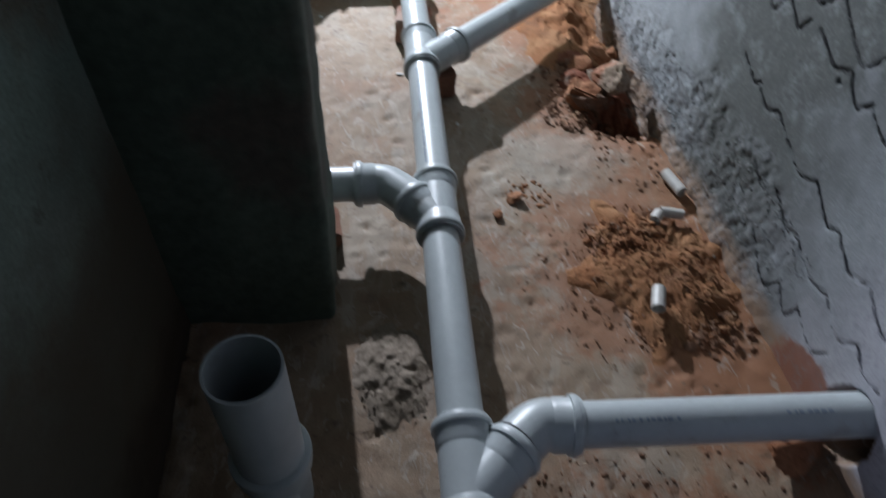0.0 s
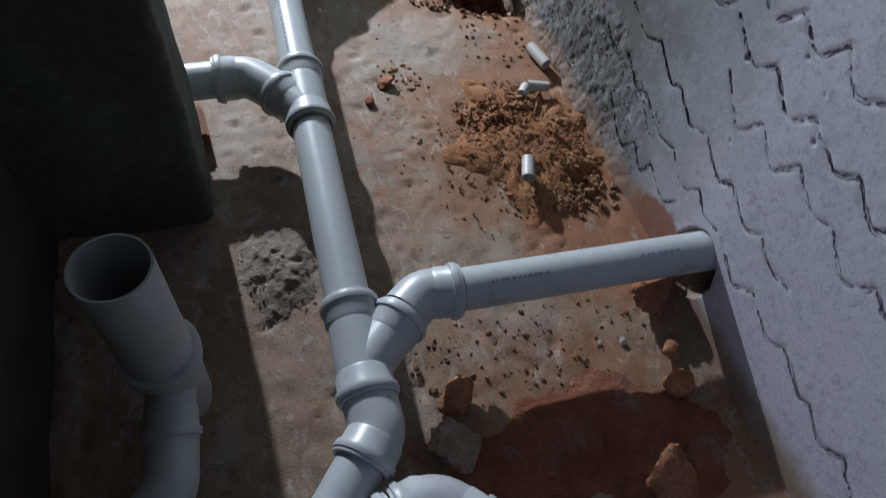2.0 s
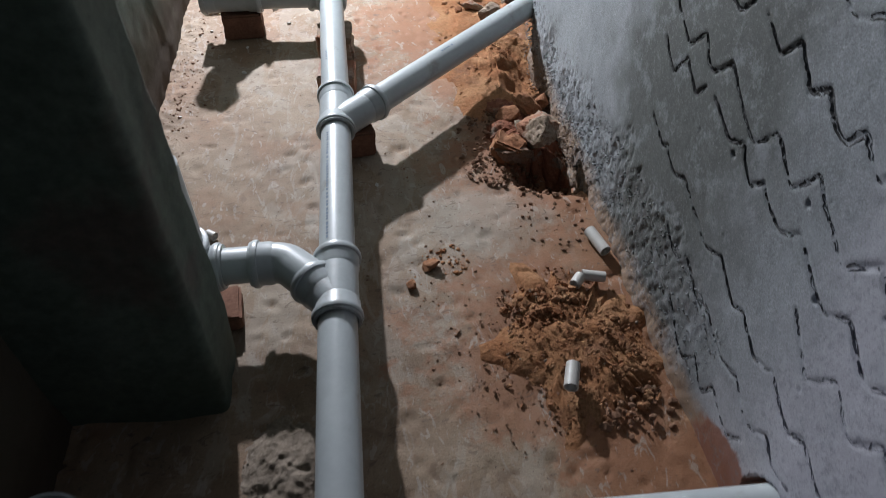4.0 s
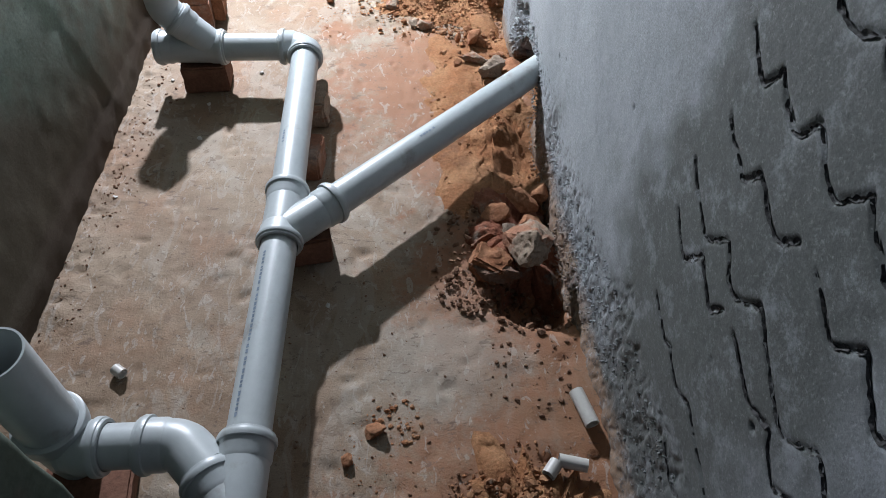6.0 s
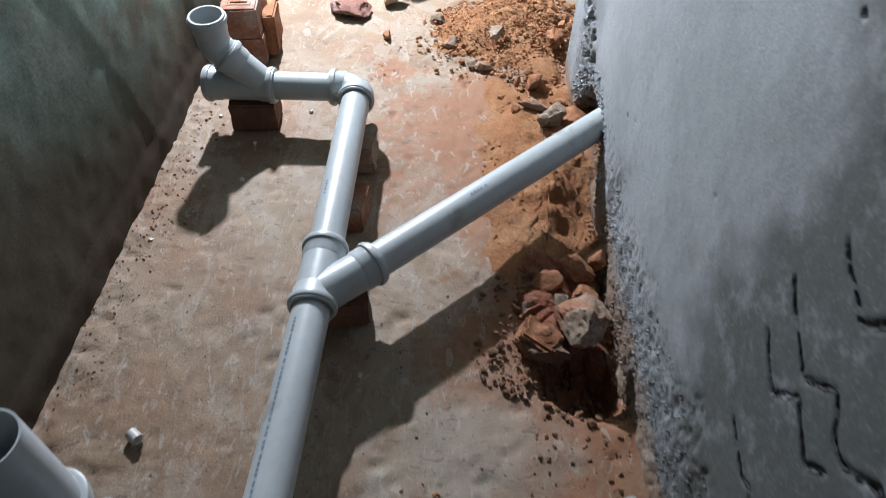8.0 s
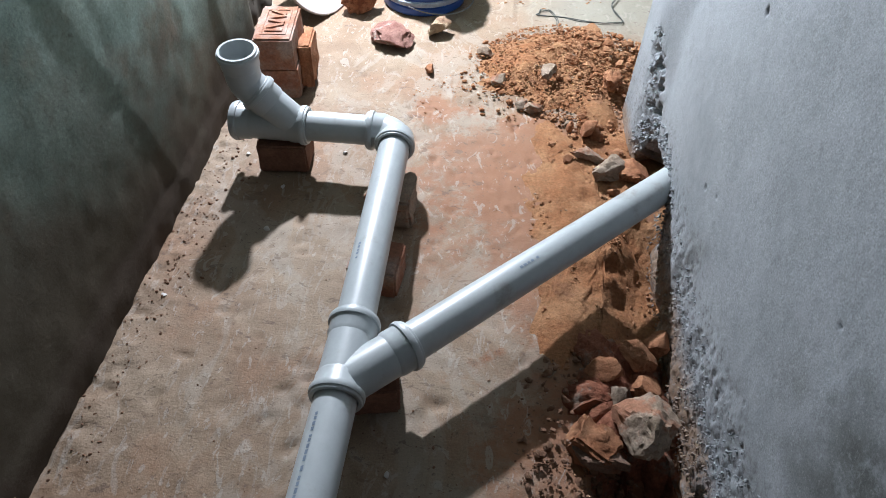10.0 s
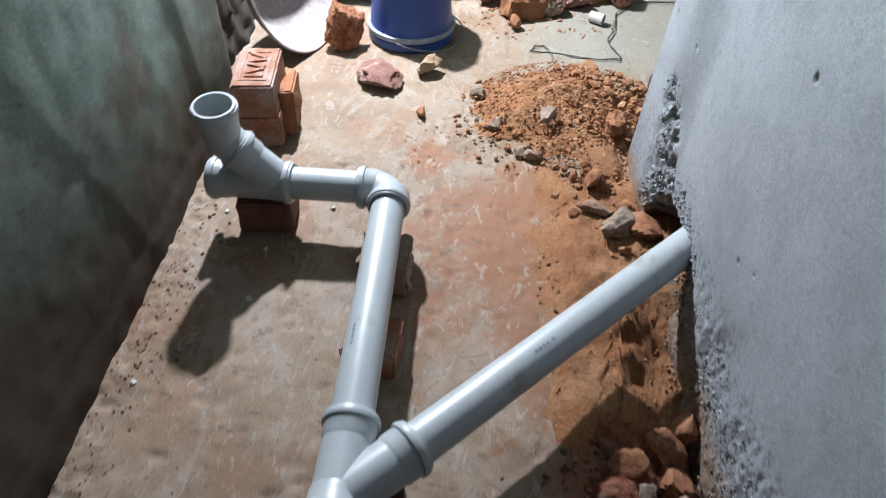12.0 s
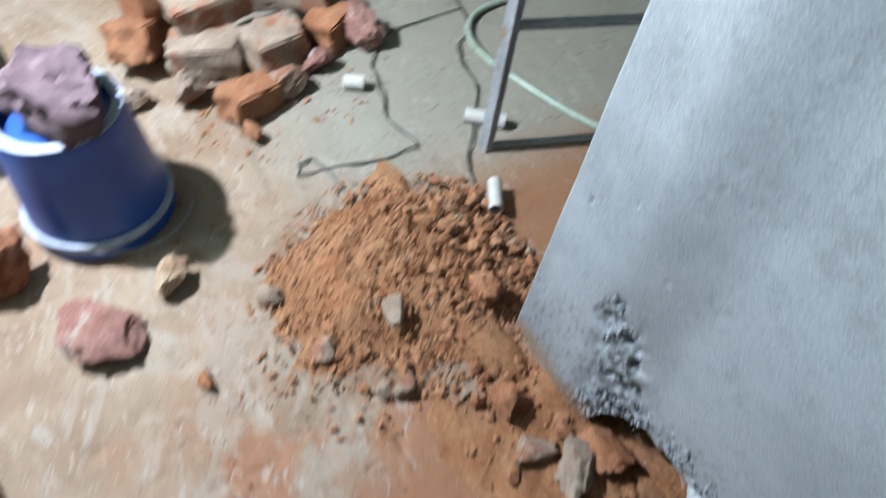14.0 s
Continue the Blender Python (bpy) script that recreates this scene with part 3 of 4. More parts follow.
def right_face(y, z):
    x = np.full(y.shape, RIGHT)
    x -= 0.034 * step(y, 2.56, 2.74) - 0.006 * step(y, 2.74, 2.925)
    x += 0.002 * rough_field(y, z, 0.6, 100, 2) * step(y, 1.35, 1.6)
    rim = 0.19 + 0.09 * (1 - step(y, 1.3, 2.0)) + 0.05 * rough_field(y, z, 0.09, 160, 3)
    band = 1 - step(z, rim - 0.03, rim + 0.05)
    fade = 1 - step(z, 1.15, 1.25)
    x += fade * (0.0003 * rough_field(y, z, 0.018, 110, 3) + 0.0007 * rough_field(y, z, 0.14, 112, 2))
    x += band * (0.0040 * rough_field(y, z * 0.6, 0.040, 120, 4) + 0.0034 * np.maximum(0, rough_field(y + 0.4 * z, z * 0.5, 0.014, 125, 2))) * step(y, 0.65, 1.1) * (1 - step(y, 2.55, 2.68))
    foot = 1 - step(z, -0.03, 0.08)
    x -= foot * (0.010 + 0.009 * rough_field(y, z, 0.07, 130, 3)) * step(y, 0.6, 1.0) * (1 - step(y, 2.5, 2.68))
    x += fade * (0.0022 + 0.0018 * step(y, 0.6, 0.95)) * groove_depth(y, z)
    # crumbled patch above the far hole
    c = np.exp(-((y - 2.64 - 0.35 * (z - 0.2)) / (0.055 - 0.07 * np.clip(z - 0.1, 0, 0.5))) ** 2) * (1 - step(z, 0.34, 0.44))
    x += c * (0.006 + 0.026 * step(rough_field(y, z, 0.030, 140, 4), 0.0, 0.35) + 0.005 * rough_field(y, z, 0.014, 145, 3))
    pocks = np.maximum(0, rough_field(y, z, 0.035, 150, 2) - 1.25)
    x += fade * 0.05 * pocks * (1 - step(y, 1.4, 1.9) * 0.3)
    return x


ys = np.concatenate([np.linspace(NEAR, -0.3, 5)[:-1], np.arange(-0.3, END_Y, 0.0042), [END_Y]])
zs = np.concatenate([np.arange(-0.15, 1.25, 0.0042), np.linspace(1.25, CEIL, 8)])
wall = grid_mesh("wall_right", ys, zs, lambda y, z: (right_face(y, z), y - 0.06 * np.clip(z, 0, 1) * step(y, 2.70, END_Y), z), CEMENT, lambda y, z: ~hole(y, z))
solid = wall.modifiers.new("thickness", "SOLIDIFY")
solid.thickness, solid.offset = 0.13, 1.0
tagged(wall, "grey cement plastered wall with scratched wavy grooves", "wall", kind="structure")


# dark bed in the bottom of each scratch
def scratch_bed(pts, seed):
    r = random.Random(seed)
    bm = bmesh.new()
    path = []
    for (y0, z0), (y1, z1) in zip(pts, pts[1:]):
        for f in (0.0, 0.25, 0.5, 0.75):
            y, z = y0 + (y1 - y0) * f, z0 + (z1 - z0) * f
            path.append((y + 0.0042 * noise.noise((y * 70, z * 70, seed)), z + 0.0042 * noise.noise((y * 90, z * 90, seed + 9))))
    last = None
    for i, (y, z) in enumerate(path):
        a, b = path[max(0, i - 1)], path[min(len(path) - 1, i + 1)]
        d = Vector((0, b[0] - a[0], b[1] - a[1]))
        if d.length < 1e-6:
            continue
        n = Vector((0, -d.z, d.y)).normalized()
        # steep turns of the tool bite deeper than the long strokes
        bite = 0.7 + 0.5 * min(1.0, max(0.0, abs(d.z) / (abs(d.y) + 1e-6) - 0.35))
        fade = 0.52 + 0.80 * noise.noise((y * 11, z * 11, seed + 4)) + 0.85 * noise.noise((y * 55, z * 55, seed + 5))
        w = 0.0054 * bite * min(1.25, fade)
        u = 0.0054 * bite * min(1.25, fade + 0.6 * noise.noise((y * 130, z * 130, seed + 6)))
        if w < 0.0007 or u < 0.0005:
            last = None
            continue
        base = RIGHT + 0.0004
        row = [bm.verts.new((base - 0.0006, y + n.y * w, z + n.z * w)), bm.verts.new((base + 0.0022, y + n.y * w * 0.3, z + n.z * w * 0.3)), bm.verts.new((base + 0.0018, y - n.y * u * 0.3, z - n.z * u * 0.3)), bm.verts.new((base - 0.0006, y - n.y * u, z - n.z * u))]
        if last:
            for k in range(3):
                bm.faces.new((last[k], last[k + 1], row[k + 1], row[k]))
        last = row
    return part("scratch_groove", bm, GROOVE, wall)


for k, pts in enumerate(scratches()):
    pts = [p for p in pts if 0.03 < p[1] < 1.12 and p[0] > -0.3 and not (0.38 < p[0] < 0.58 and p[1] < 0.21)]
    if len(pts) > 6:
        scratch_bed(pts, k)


def slab(name, lo, hi, mat, label, category="wall", bevel=0.0):
    bm = bmesh.new()
    bmesh.ops.create_cube(bm, size=1)
    for v in bm.verts:
        v.co = Vector([lo[i] + (v.co[i] + 0.5) * (hi[i] - lo[i]) for i in range(3)])
    if bevel:
        bmesh.ops.bevel(bm, geom=bm.edges[:], offset=bevel, segments=2, affect="EDGES")
    return tagged(part(name, bm, mat, None, "", 0), label, category, kind="structure")


# left wall: old green limewash, uneven, with a ridge
def left_face(y, z):
    x = np.full(y.shape, LEFT) + 0.0028 * rough_field(y, z, 0.6, 200, 3) + 0.0012 * rough_field(y, z, 0.06, 210, 3)
    x -= 0.014 * step(y, 2.2, 2.8)
    x += 0.006 * (1 - step(z, 0.06, 0.11)) + 0.003 * (1 - step(z, 0.0, 0.10)) * rough_field(y, z, 0.05, 220, 3)
    x -= 0.10 * step(y, 3.10, 3.16) - step(y, 3.12, 3.2) * 0.016 * rough_field(y, z, 0.09, 230, 3)
    x += 0.006 * step(y + 0.12 * z, 2.86, 2.88) + 0.0032 * step(y + 0.35 * z, 2.35, 2.365)
    return x


# The opening around y -0.85 is unseen, cut for the added fill.
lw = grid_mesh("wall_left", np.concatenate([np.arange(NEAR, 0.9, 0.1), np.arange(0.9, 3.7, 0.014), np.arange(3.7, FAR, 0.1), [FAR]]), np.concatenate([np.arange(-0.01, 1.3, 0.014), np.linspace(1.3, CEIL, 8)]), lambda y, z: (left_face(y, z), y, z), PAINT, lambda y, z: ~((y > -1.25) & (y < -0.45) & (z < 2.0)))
solid = lw.modifiers.new("thickness", "SOLIDIFY")
solid.thickness, solid.offset = 0.15, -1
tagged(lw, "old green limewashed wall with brown damp stains", "wall", kind="structure")

# pier standing out from the left wall
def pier_mesh():
    bm = bmesh.new()
    x0, x1, y0, y1 = LEFT - 0.02, -0.155, 0.86, 1.03
    outline = []
    for k in range(9):
        outline.append((x0 + (x1 - 0.02 - x0) * k / 8, y0))
    for k in range(1, 6):
        a = k / 6 * math.pi / 2
        outline.append((x1 - 0.02 + 0.02 * math.sin(a), y0 + 0.02 - 0.02 * math.cos(a)))
    for k in range(7):
        outline.append((x1, y0 + 0.02 + (y1 - y0 - 0.035) * k / 6))
    for k in range(1, 6):
        a = k / 6 * math.pi / 2
        outline.append((x1 - 0.015 + 0.015 * math.cos(a), y1 - 0.015 + 0.015 * math.sin(a)))
    for k in range(9):
        outline.append((x1 - 0.02 - (x1 - 0.02 - x0) * k / 8, y1))
    rings = []
    for i in range(91):
        z = -0.01 + (CEIL + 0.01) * i / 90
        ring = []
        for x, y in outline:
            n = noise.noise((x * 6, y * 6, z * 3)) * 0.010 + noise.noise((x * 25, y * 25, z * 14)) * 0.004
            bulge = 0.012 * math.sin(z * 2.2 + 0.4)
            ring.append(bm.verts.new((x + (n + bulge) * (x > x1 - 0.03), y + n * (1 if y > 0.95 else -1), z)))
        rings.append(ring)
    for a, b in zip(rings, rings[1:]):
        for k in range(len(a) - 1):
            bm.faces.new((a[k], a[k + 1], b[k + 1], b[k]))
    return bm


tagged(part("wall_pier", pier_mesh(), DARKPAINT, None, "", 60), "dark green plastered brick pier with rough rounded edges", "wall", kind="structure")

# unseen enclosure, assumed; toned dark so that less light bounces into the shadows
slab("ceiling", (LEFT - 0.2, NEAR - 0.2, CEIL + 0.003), (EAST + 0.2, FAR + 0.2, CEIL + 0.15), CEILING, "unseen plain ceiling", "ceiling")
slab("wall_far", (LEFT - 0.2, FAR, -0.05), (EAST + 0.2, FAR + 0.15, CEIL), DARKPAINT, "unseen plain far wall")
slab("wall_near", (LEFT - 0.2, NEAR - 0.15, -0.05), (EAST + 0.2, NEAR, CEIL), DARKPAINT, "unseen plain wall")
slab("wall_east", (EAST, NEAR, -0.05), (EAST + 0.15, FAR, CEIL), DARKPAINT, "unseen plain wall")
slab("wall_return", (RIGHT + 0.16, END_Y - 0.13, -0.01), (EAST, END_Y - 0.005, CEIL), CEMENT, "plain cement plastered wall")

# ---- pipework ----
mx = lambda y: 0.086 + 0.017 * (y - 0.33) if y < 1.86 else 0.112 - 0.004 * (y - 1.86)
ax = lambda y, z=Z: (mx(y), y, z)

# near wye, its right branch and the pipe into the right wall
wye(ax(0.302), ax(0.505), ax(0.362), (0.183, 0.452, Z), "grey PVC wye joint in the main drain line")
elbow((0.187, 0.456, Z), (0.228, 0.490, Z), (0.304, 0.482, Z), "grey PVC elbow joining a wye and a side pipe", 0.05, collars=(False, True))
pipe((0.28, 0.484, Z), (1.02, 0.458, Z), "grey PVC side pipe running into a broken wall hole", marks=((0.08, 0.12, 20), (0.40, 0.09, 15)))
pipe(ax(0.47), ax(1.02), "straight grey PVC main drain pipe")
# middle wye and its left branch
wye(ax(0.968), ax(1.168), ax(1.010), (0.036, 1.098, Z), "grey PVC wye joint in the main drain line")
elbow((0.036, 1.098, Z), (-0.020, 1.158, Z), (-0.098, 1.160, Z), "grey PVC elbow leading to the floor trap", 0.06, collars=(False, True))
pipe((-0.07, 1.160, Z), (-0.24, 1.160, Z), "short grey PVC pipe joining the floor trap")
pipe(ax(1.13), ax(1.70), "straight grey PVC main drain pipe with printed line", marks=((0.06, 0.42, -28),))
# third wye and the long branch to the far hole
wye(ax(1.655), ax(1.855), ax(1.690), (0.238, 1.806, Z), "grey PVC wye joint resting on a brick")
pipe((0.200, 1.770, Z), (0.98, 2.497, 0.155), "long grey PVC branch pipe into the broken wall foot", marks=((0.35, 0.05, 10),))
pipe(ax(1.82), ax(2.50), "grey PVC main drain pipe resting on bricks", marks=((0.18, 0.05, -30),))
# far elbow, cross pipe, and the wye with the raised mouth
elbow(ax(2.458), ax(2.532), (0.022, 2.532, Z), "grey PVC bend at the end of the main line", 0.055)
pipe((0.05, 2.532, Z), (-0.18, 2.534, Z), "short grey PVC cross pipe between bend and wye")
wye((-0.370, 2.536, Z), (-0.150, 2.534, Z), (-0.185, 2.534, Z), (-0.288, 2.536, 0.252), "grey PVC wye joint propped on a brick")
elbow((-0.270, 2.536, 0.232), (-0.312, 2.536, 0.278), (-0.312, 2.528, 0.378), "upturned grey PVC elbow with an open mouth", 0.05, collars=(False, True))
# foreground bend, wye and stained branch
elbow(ax(0.317), (0.089, 0.243, Z), (0.048, 0.196, Z), "grey PVC elbow turning the main line", 0.05, collars=(False, True))
pipe((0.068, 0.219, Z), (-0.085, 0.045, Z), "short grey PVC pipe below the elbow")
wye((-0.208, -0.095, Z), (-0.064, 0.069, Z), (-0.135, 0.020, Z), (0.086, 0.098, Z + 0.004), "grey PVC wye joint at the lower end of the line")
elbow((0.086, 0.098, Z + 0.004), (0.152, 0.112, Z + 0.004), (0.212, 0.046, Z + 0.004), "grey PVC elbow smeared with red mud", 0.06, mat=PVCSTAIN)
pipe((0.19, 0.070, Z + 0.004), (0.72, -0.520, Z + 0.004), "grey PVC pipe smeared with red mud", mat=PVCSTAIN)
pipe((-0.19, -0.074, Z), (-0.38, -0.290, Z), "grey PVC pipe leaving the lower wye")


def floor_trap(x, y, top, ring, out, label, bore=0.047):
    """An upright stand pipe set in the cup of a trap with an outlet."""
    t = thing("floor_trap", label, "floor trap", (x, y, 0), "floor traps")
    bm = bmesh.new()
    lathe(bm, (x, y, 0), (0, 0, 1), [(0.035, 0.002), (0.036, 0.030), (0.05, 0.046), (0.085, 0.051), (ring - 0.06, 0.054), (ring - 0.03, 0.058), (ring - 0.028, 0.058)], 32)
    part("cup", bm, PVC, t)
    bm = bmesh.new()
    lathe(bm, (x, y, 0), (0, 0, 1), [(ring - 0.03, 0.056), (ring - 0.026, 0.0625), (ring - 0.004, 0.0645), (ring + 0.006, 0.0645), (ring + 0.008, 0.0615), (ring + 0.008, 0.052)], 32)
    part("collar", bm, PVC, t)
    bm = bmesh.new()
    lathe(bm, (x, y, 0), (0, 0, 1), [(ring - 0.02, 0.0535), (ring + 0.05, 0.0535), (top - 0.04, 0.0535), (top, 0.0535), (top, 0.0497), (ring + 0.05, 0.0497), (ring - 0.02, 0.0497), (ring - 0.021, 0.001)], 40)
    part("stand_pipe", bm, PVC, t, "open grey PVC stand pipe")
    bm = bmesh.new()
    sweep(bm, [Vector(p) for p in out], [bore] * len(out), 28)
    part("outlet", bm, PVC, t)
    d = (Vector(out[-1]) - Vector(out[-2])).normalized()
    socket(t, out[-1], d, bore - 0.0038)
    return t


floor_trap(-0.250, 1.185, 0.43, 0.20, [(-0.25, 1.175, 0.145), (-0.215, 1.16, 0.145), (-0.16, 1.16, 0.145)], "grey PVC floor trap with an upright stand pipe")
floor_trap(-0.230, 0.420, 0.50, 0.25, [(-0.23, 0.40, 0.17), (-0.235, 0.36, 0.16), (-0.240, 0.31, 0.145)], "grey PVC floor trap standing by the dark pier", 0.040)
elbow((-0.240, 0.315, 0.145), (-0.245, 0.235, 0.145), (-0.300, 0.165, 0.145), "grey PVC elbow below the near stand pipe", 0.06, 0.038, collars=(False, True))
pipe((-0.28, 0.19, 0.145), (-0.46, -0.04, 0.145), "grey PVC pipe leaving the near trap", r=0.038)


# ---- bricks ----
def brick(name, place, turn, label, mat=BRICK, size=(0.23, 0.125, 0.098), seed=1, marked=False, tilt=(0, 0), group="bricks"):
    t = thing(name, label, "brick", (0, 0, 0), group)
    bm = bmesh.new()
    bmesh.ops.create_cube(bm, size=1)
    bmesh.ops.scale(bm, vec=size, verts=bm.verts)
    bmesh.ops.bevel(bm, geom=bm.edges[:], offset=0.006, segments=2, affect="EDGES")
    bmesh.ops.subdivide_edges(bm, edges=[e for e in bm.edges if e.calc_length() > 0.03], cuts=6, use_grid_fill=True)
    off = Vector((seed * 3.1, seed * 7.7, seed))
    for v in bm.verts:
        n = v.co.normalized()
        v.co += n * ((noise.noise(v.co * 25 + off) * 0.0035 + noise.noise(v.co * 70 + off) * 0.002) * (1 if mat in (BRICK, BRICKDARK) else 4.6) + (0 if mat in (BRICK, BRICKDARK) else 0.012 * noise.noise(v.co * 9 + off)))
        v.co.z += size[2] / 2
    body = part("body", bm, mat, t, "", 50)
    if marked:
        # sunken maker's panel with plain raised strokes
        for lo, hi in (((-0.085, -0.042), (0.085, -0.036)), ((-0.085, 0.036), (0.085, 0.042)), ((-0.085, -0.036), (-0.079, 0.036)), ((0.079, -0.036), (0.085, 0.036))):
            bm = bmesh.new()
            box(bm, (lo[0], lo[1], size[2] - 0.002), (hi[0], hi[1], size[2] + 0.003))
            part("panel_edge", bm, mat, body, "", 0)
        for k, b in enumerate((0, 25, -20, 12, -30)):
            m = Matrix.Translation((-0.06 + 0.03 * k, 0, size[2])) @ Matrix.Rotation(radians(b), 4, "Z")
            bm = bmesh.new()
            box(bm, (-0.006, -0.028, -0.002), (0.006, 0.028, 0.005), m)
            part("moulded_stroke", bm, mat, body, "", 0)
    t.matrix_basis = pose(*place, tilt[0], tilt[1], turn)
    return t


def box(bm, lo, hi, m=Matrix()):
    made = bmesh.ops.create_cube(bm, size=1)["verts"]
    for v in made:
        v.co = m @ Vector([lo[i] + (v.co[i] + 0.5) * (hi[i] - lo[i]) for i in range(3)])


brick("brick", (-0.235, 2.545, 0), 4, "dark red brick propping up a grey pipe joint", BRICKDARK, (0.145, 0.115, 0.095), 2)
brick("brick", (0.114, 2.355, 0), 88, "mortar crusted brick lying under the main drain pipe", STONE, (0.125, 0.12, 0.092), 3)
brick("brick", (0.114, 2.10, 0), 84, "red brick lying under the main drain pipe", BRICK, (0.115, 0.125, 0.090), 4)
brick("brick", (0.150, 1.765, 0), 10, "dark brick under the wye joint", BRICKDARK, (0.13, 0.11, 0.090), 5)
brick("brick", (-0.225, 1.13, 0), 6, "dark red brick under the floor trap", BRICKDARK, (0.17, 0.11, 0.045), 6)
brick("brick", (-0.352, 2.985, 0.0), 98, "red brick laid flat against the green wall", BRICK, (0.23, 0.125, 0.112), 7)
brick("brick", (-0.352, 2.98, 0.110), 96, "red brick with a maker's panel on top of another", BRICK, (0.23, 0.125, 0.112), 8, True)
brick("brick", (-0.278, 3.03, 0.0), 99, "broken red brick leaning beside the stack", REDSTONE, (0.21, 0.045, 0.14), 9, False, (0, 10))

for x, y, z, turn, tx, ty, size, mt, seed, lb in (
    (0.625, 1.675, 0.010, -30, 0, 10, (0.085, 0.07, 0.06), REDSTONE, 42, "damp red chunk of brick in dark soil"),
    (0.64, 4.04, 0.0, 12, 0, 0, (0.17, 0.14, 0.13), STONE, 21, "grey concrete block in the rubble pile"),
    (0.45, 4.10, 0.0, -18, 0, 0, (0.20, 0.13, 0.11), STONE, 22, "mortar covered brick in the rubble pile"),
    (0.50, 3.87, 0.0, 24, 0, 8, (0.17, 0.10, 0.09), REDSTONE, 23, "orange brick bat in front of the rubble pile"),
    (0.84, 4.10, 0.0, 40, 0, 0, (0.18, 0.11, 0.10), REDSTONE, 24, "brick bat with mortar in the rubble pile"),
    (0.27, 4.20, 0.02, 70, 0, 28, (0.23, 0.12, 0.11), REDSTONE, 25, "orange brick leaning in the rubble pile"),
    (0.50, 4.20, 0.11, 5, 6, -8, (0.22, 0.12, 0.10), STONE, 26, "mortar covered brick on top of the rubble pile"),
    (0.78, 4.22, 0.09, -30, 0, 12, (0.19, 0.11, 0.10), STONE, 27, "mortar covered brick on top of the rubble pile"),
    (0.40, 4.36, 0.0, 20, 0, 0, (0.23, 0.16, 0.22), REDSTONE, 28, "brick stump at the back of the rubble pile"),
    (0.70, 4.40, 0.0, -12, 0, 0, (0.23, 0.16, 0.20), STONE, 29, "mortar block at the back of the rubble pile"),
):
    brick("brick", (x, y, z), turn, lb, mt, size, seed, False, (tx, ty), "loose rubble")

# ---- soil and rubble ----
def heap(name, cx, cy, rx, ry, h, mat, label, seed, jag=1.0):
    n = 60
    def place(a, b):
        ang, rad = a, b
        wrap = np.minimum(ang, 2 * math.pi - ang)
        edge = 1 + jag * (0.22 * lattice(wrap * 3, rad * 0 + seed, 1.0, seed) + 0.14 * lattice(wrap * 11, rad * 0 + seed, 1.0, seed + 1) + 0.08 * lattice(wrap * 29, rad * 0 + seed, 1.0, seed + 2))
        x, y = cx + np.cos(ang) * rad * rx * edge, cy + np.sin(ang) * rad * ry * edge
        z = h * (1 - rad ** 2) ** 1 * (0.8 + 0.5 * rough_field(x, y, 0.12, seed, 3)) + 0.006 * rough_field(x, y, 0.035, seed + 9, 3) * (1 - rad ** 3) - 0.006 * rad ** 4
        return x, y, z + ground(x, y)
    ob = grid_mesh(name, np.linspace(0, 2 * math.pi, 97), np.linspace(0.0, 1.0, n), place, mat)
    return tagged(ob, label, "soil heap", kind="stuff")


def scatter(rnd, n, cx, cy, rx, ry, sizes, h=0.0, power=0.5):
    out = []
    for _ in range(n):
        a, r = rnd.uniform(0, 6.283), rnd.random() ** power
        x, y = cx + math.cos(a) * r * rx, cy + math.sin(a) * r * ry
        if x > RIGHT - 0.02 and y < END_Y:
            continue
        s = sizes[0] + (sizes[1] - sizes[0]) * rnd.random() ** 2.5
        out.append((x, y, h * max(0, 1 - r * r) + s * 0.12, s))
    low = ground(np.array([p[0] for p in out]), np.array([p[1] for p in out]))
    return [(x, y, z + float(g), s) for (x, y, z, s), g in zip(out, low)]


rnd = random.Random(11)
heap("soil_heap", 0.65, 0.95, 0.20, 0.27, 0.042, SOIL, "low heap of orange soil beside the wall", 3)
clod_field("soil_clods", "orange soil clods on the heap by the wall", CLOD, scatter(rnd, 900, 0.64, 0.95, 0.20, 0.25, (0.001, 0.008), 0.044, 0.6) + scatter(rnd, 110, 0.73, 0.90, 0.09, 0.17, (0.004, 0.016), 0.040) + scatter(rnd, 150, 0.62, 1.05, 0.13, 0.1, (0.006, 0.020), 0.038), 12)
clod_field("grit", "brown grit round the soil heap", DARKCLOD, scatter(rnd, 190, 0.50, 0.92, 0.15, 0.24, (0.0012, 0.008), 0.008) + scatter(rnd, 60, 0.73, 0.76, 0.10, 0.07, (0.003, 0.018), 0.012), 13)
heap("soil_heap", 0.66, 3.17, 0.31, 0.32, 0.060, SOIL, "broad heap of orange brick rubble where the wall ends", 5)
clod_field("brick_rubble", "orange brick rubble on the broad heap", CLOD, scatter(rnd, 3400, 0.64, 3.17, 0.33, 0.33, (0.0012, 0.009), 0.068, 0.6) + scatter(rnd, 280, 0.74, 3.20, 0.25, 0.28, (0.009, 0.027), 0.066) + scatter(rnd, 70, 0.46, 3.10, 0.10, 0.24, (0.006, 0.020), 0.012) + scatter(rnd, 300, 0.45, 3.1, 0.2, 0.3, (0.003, 0.014), 0.02), 14)
heap("soil_heap", 0.72, 2.36, 0.25, 0.58, 0.020, SOIL, "thin spread of red soil along the dug wall foot", 7)
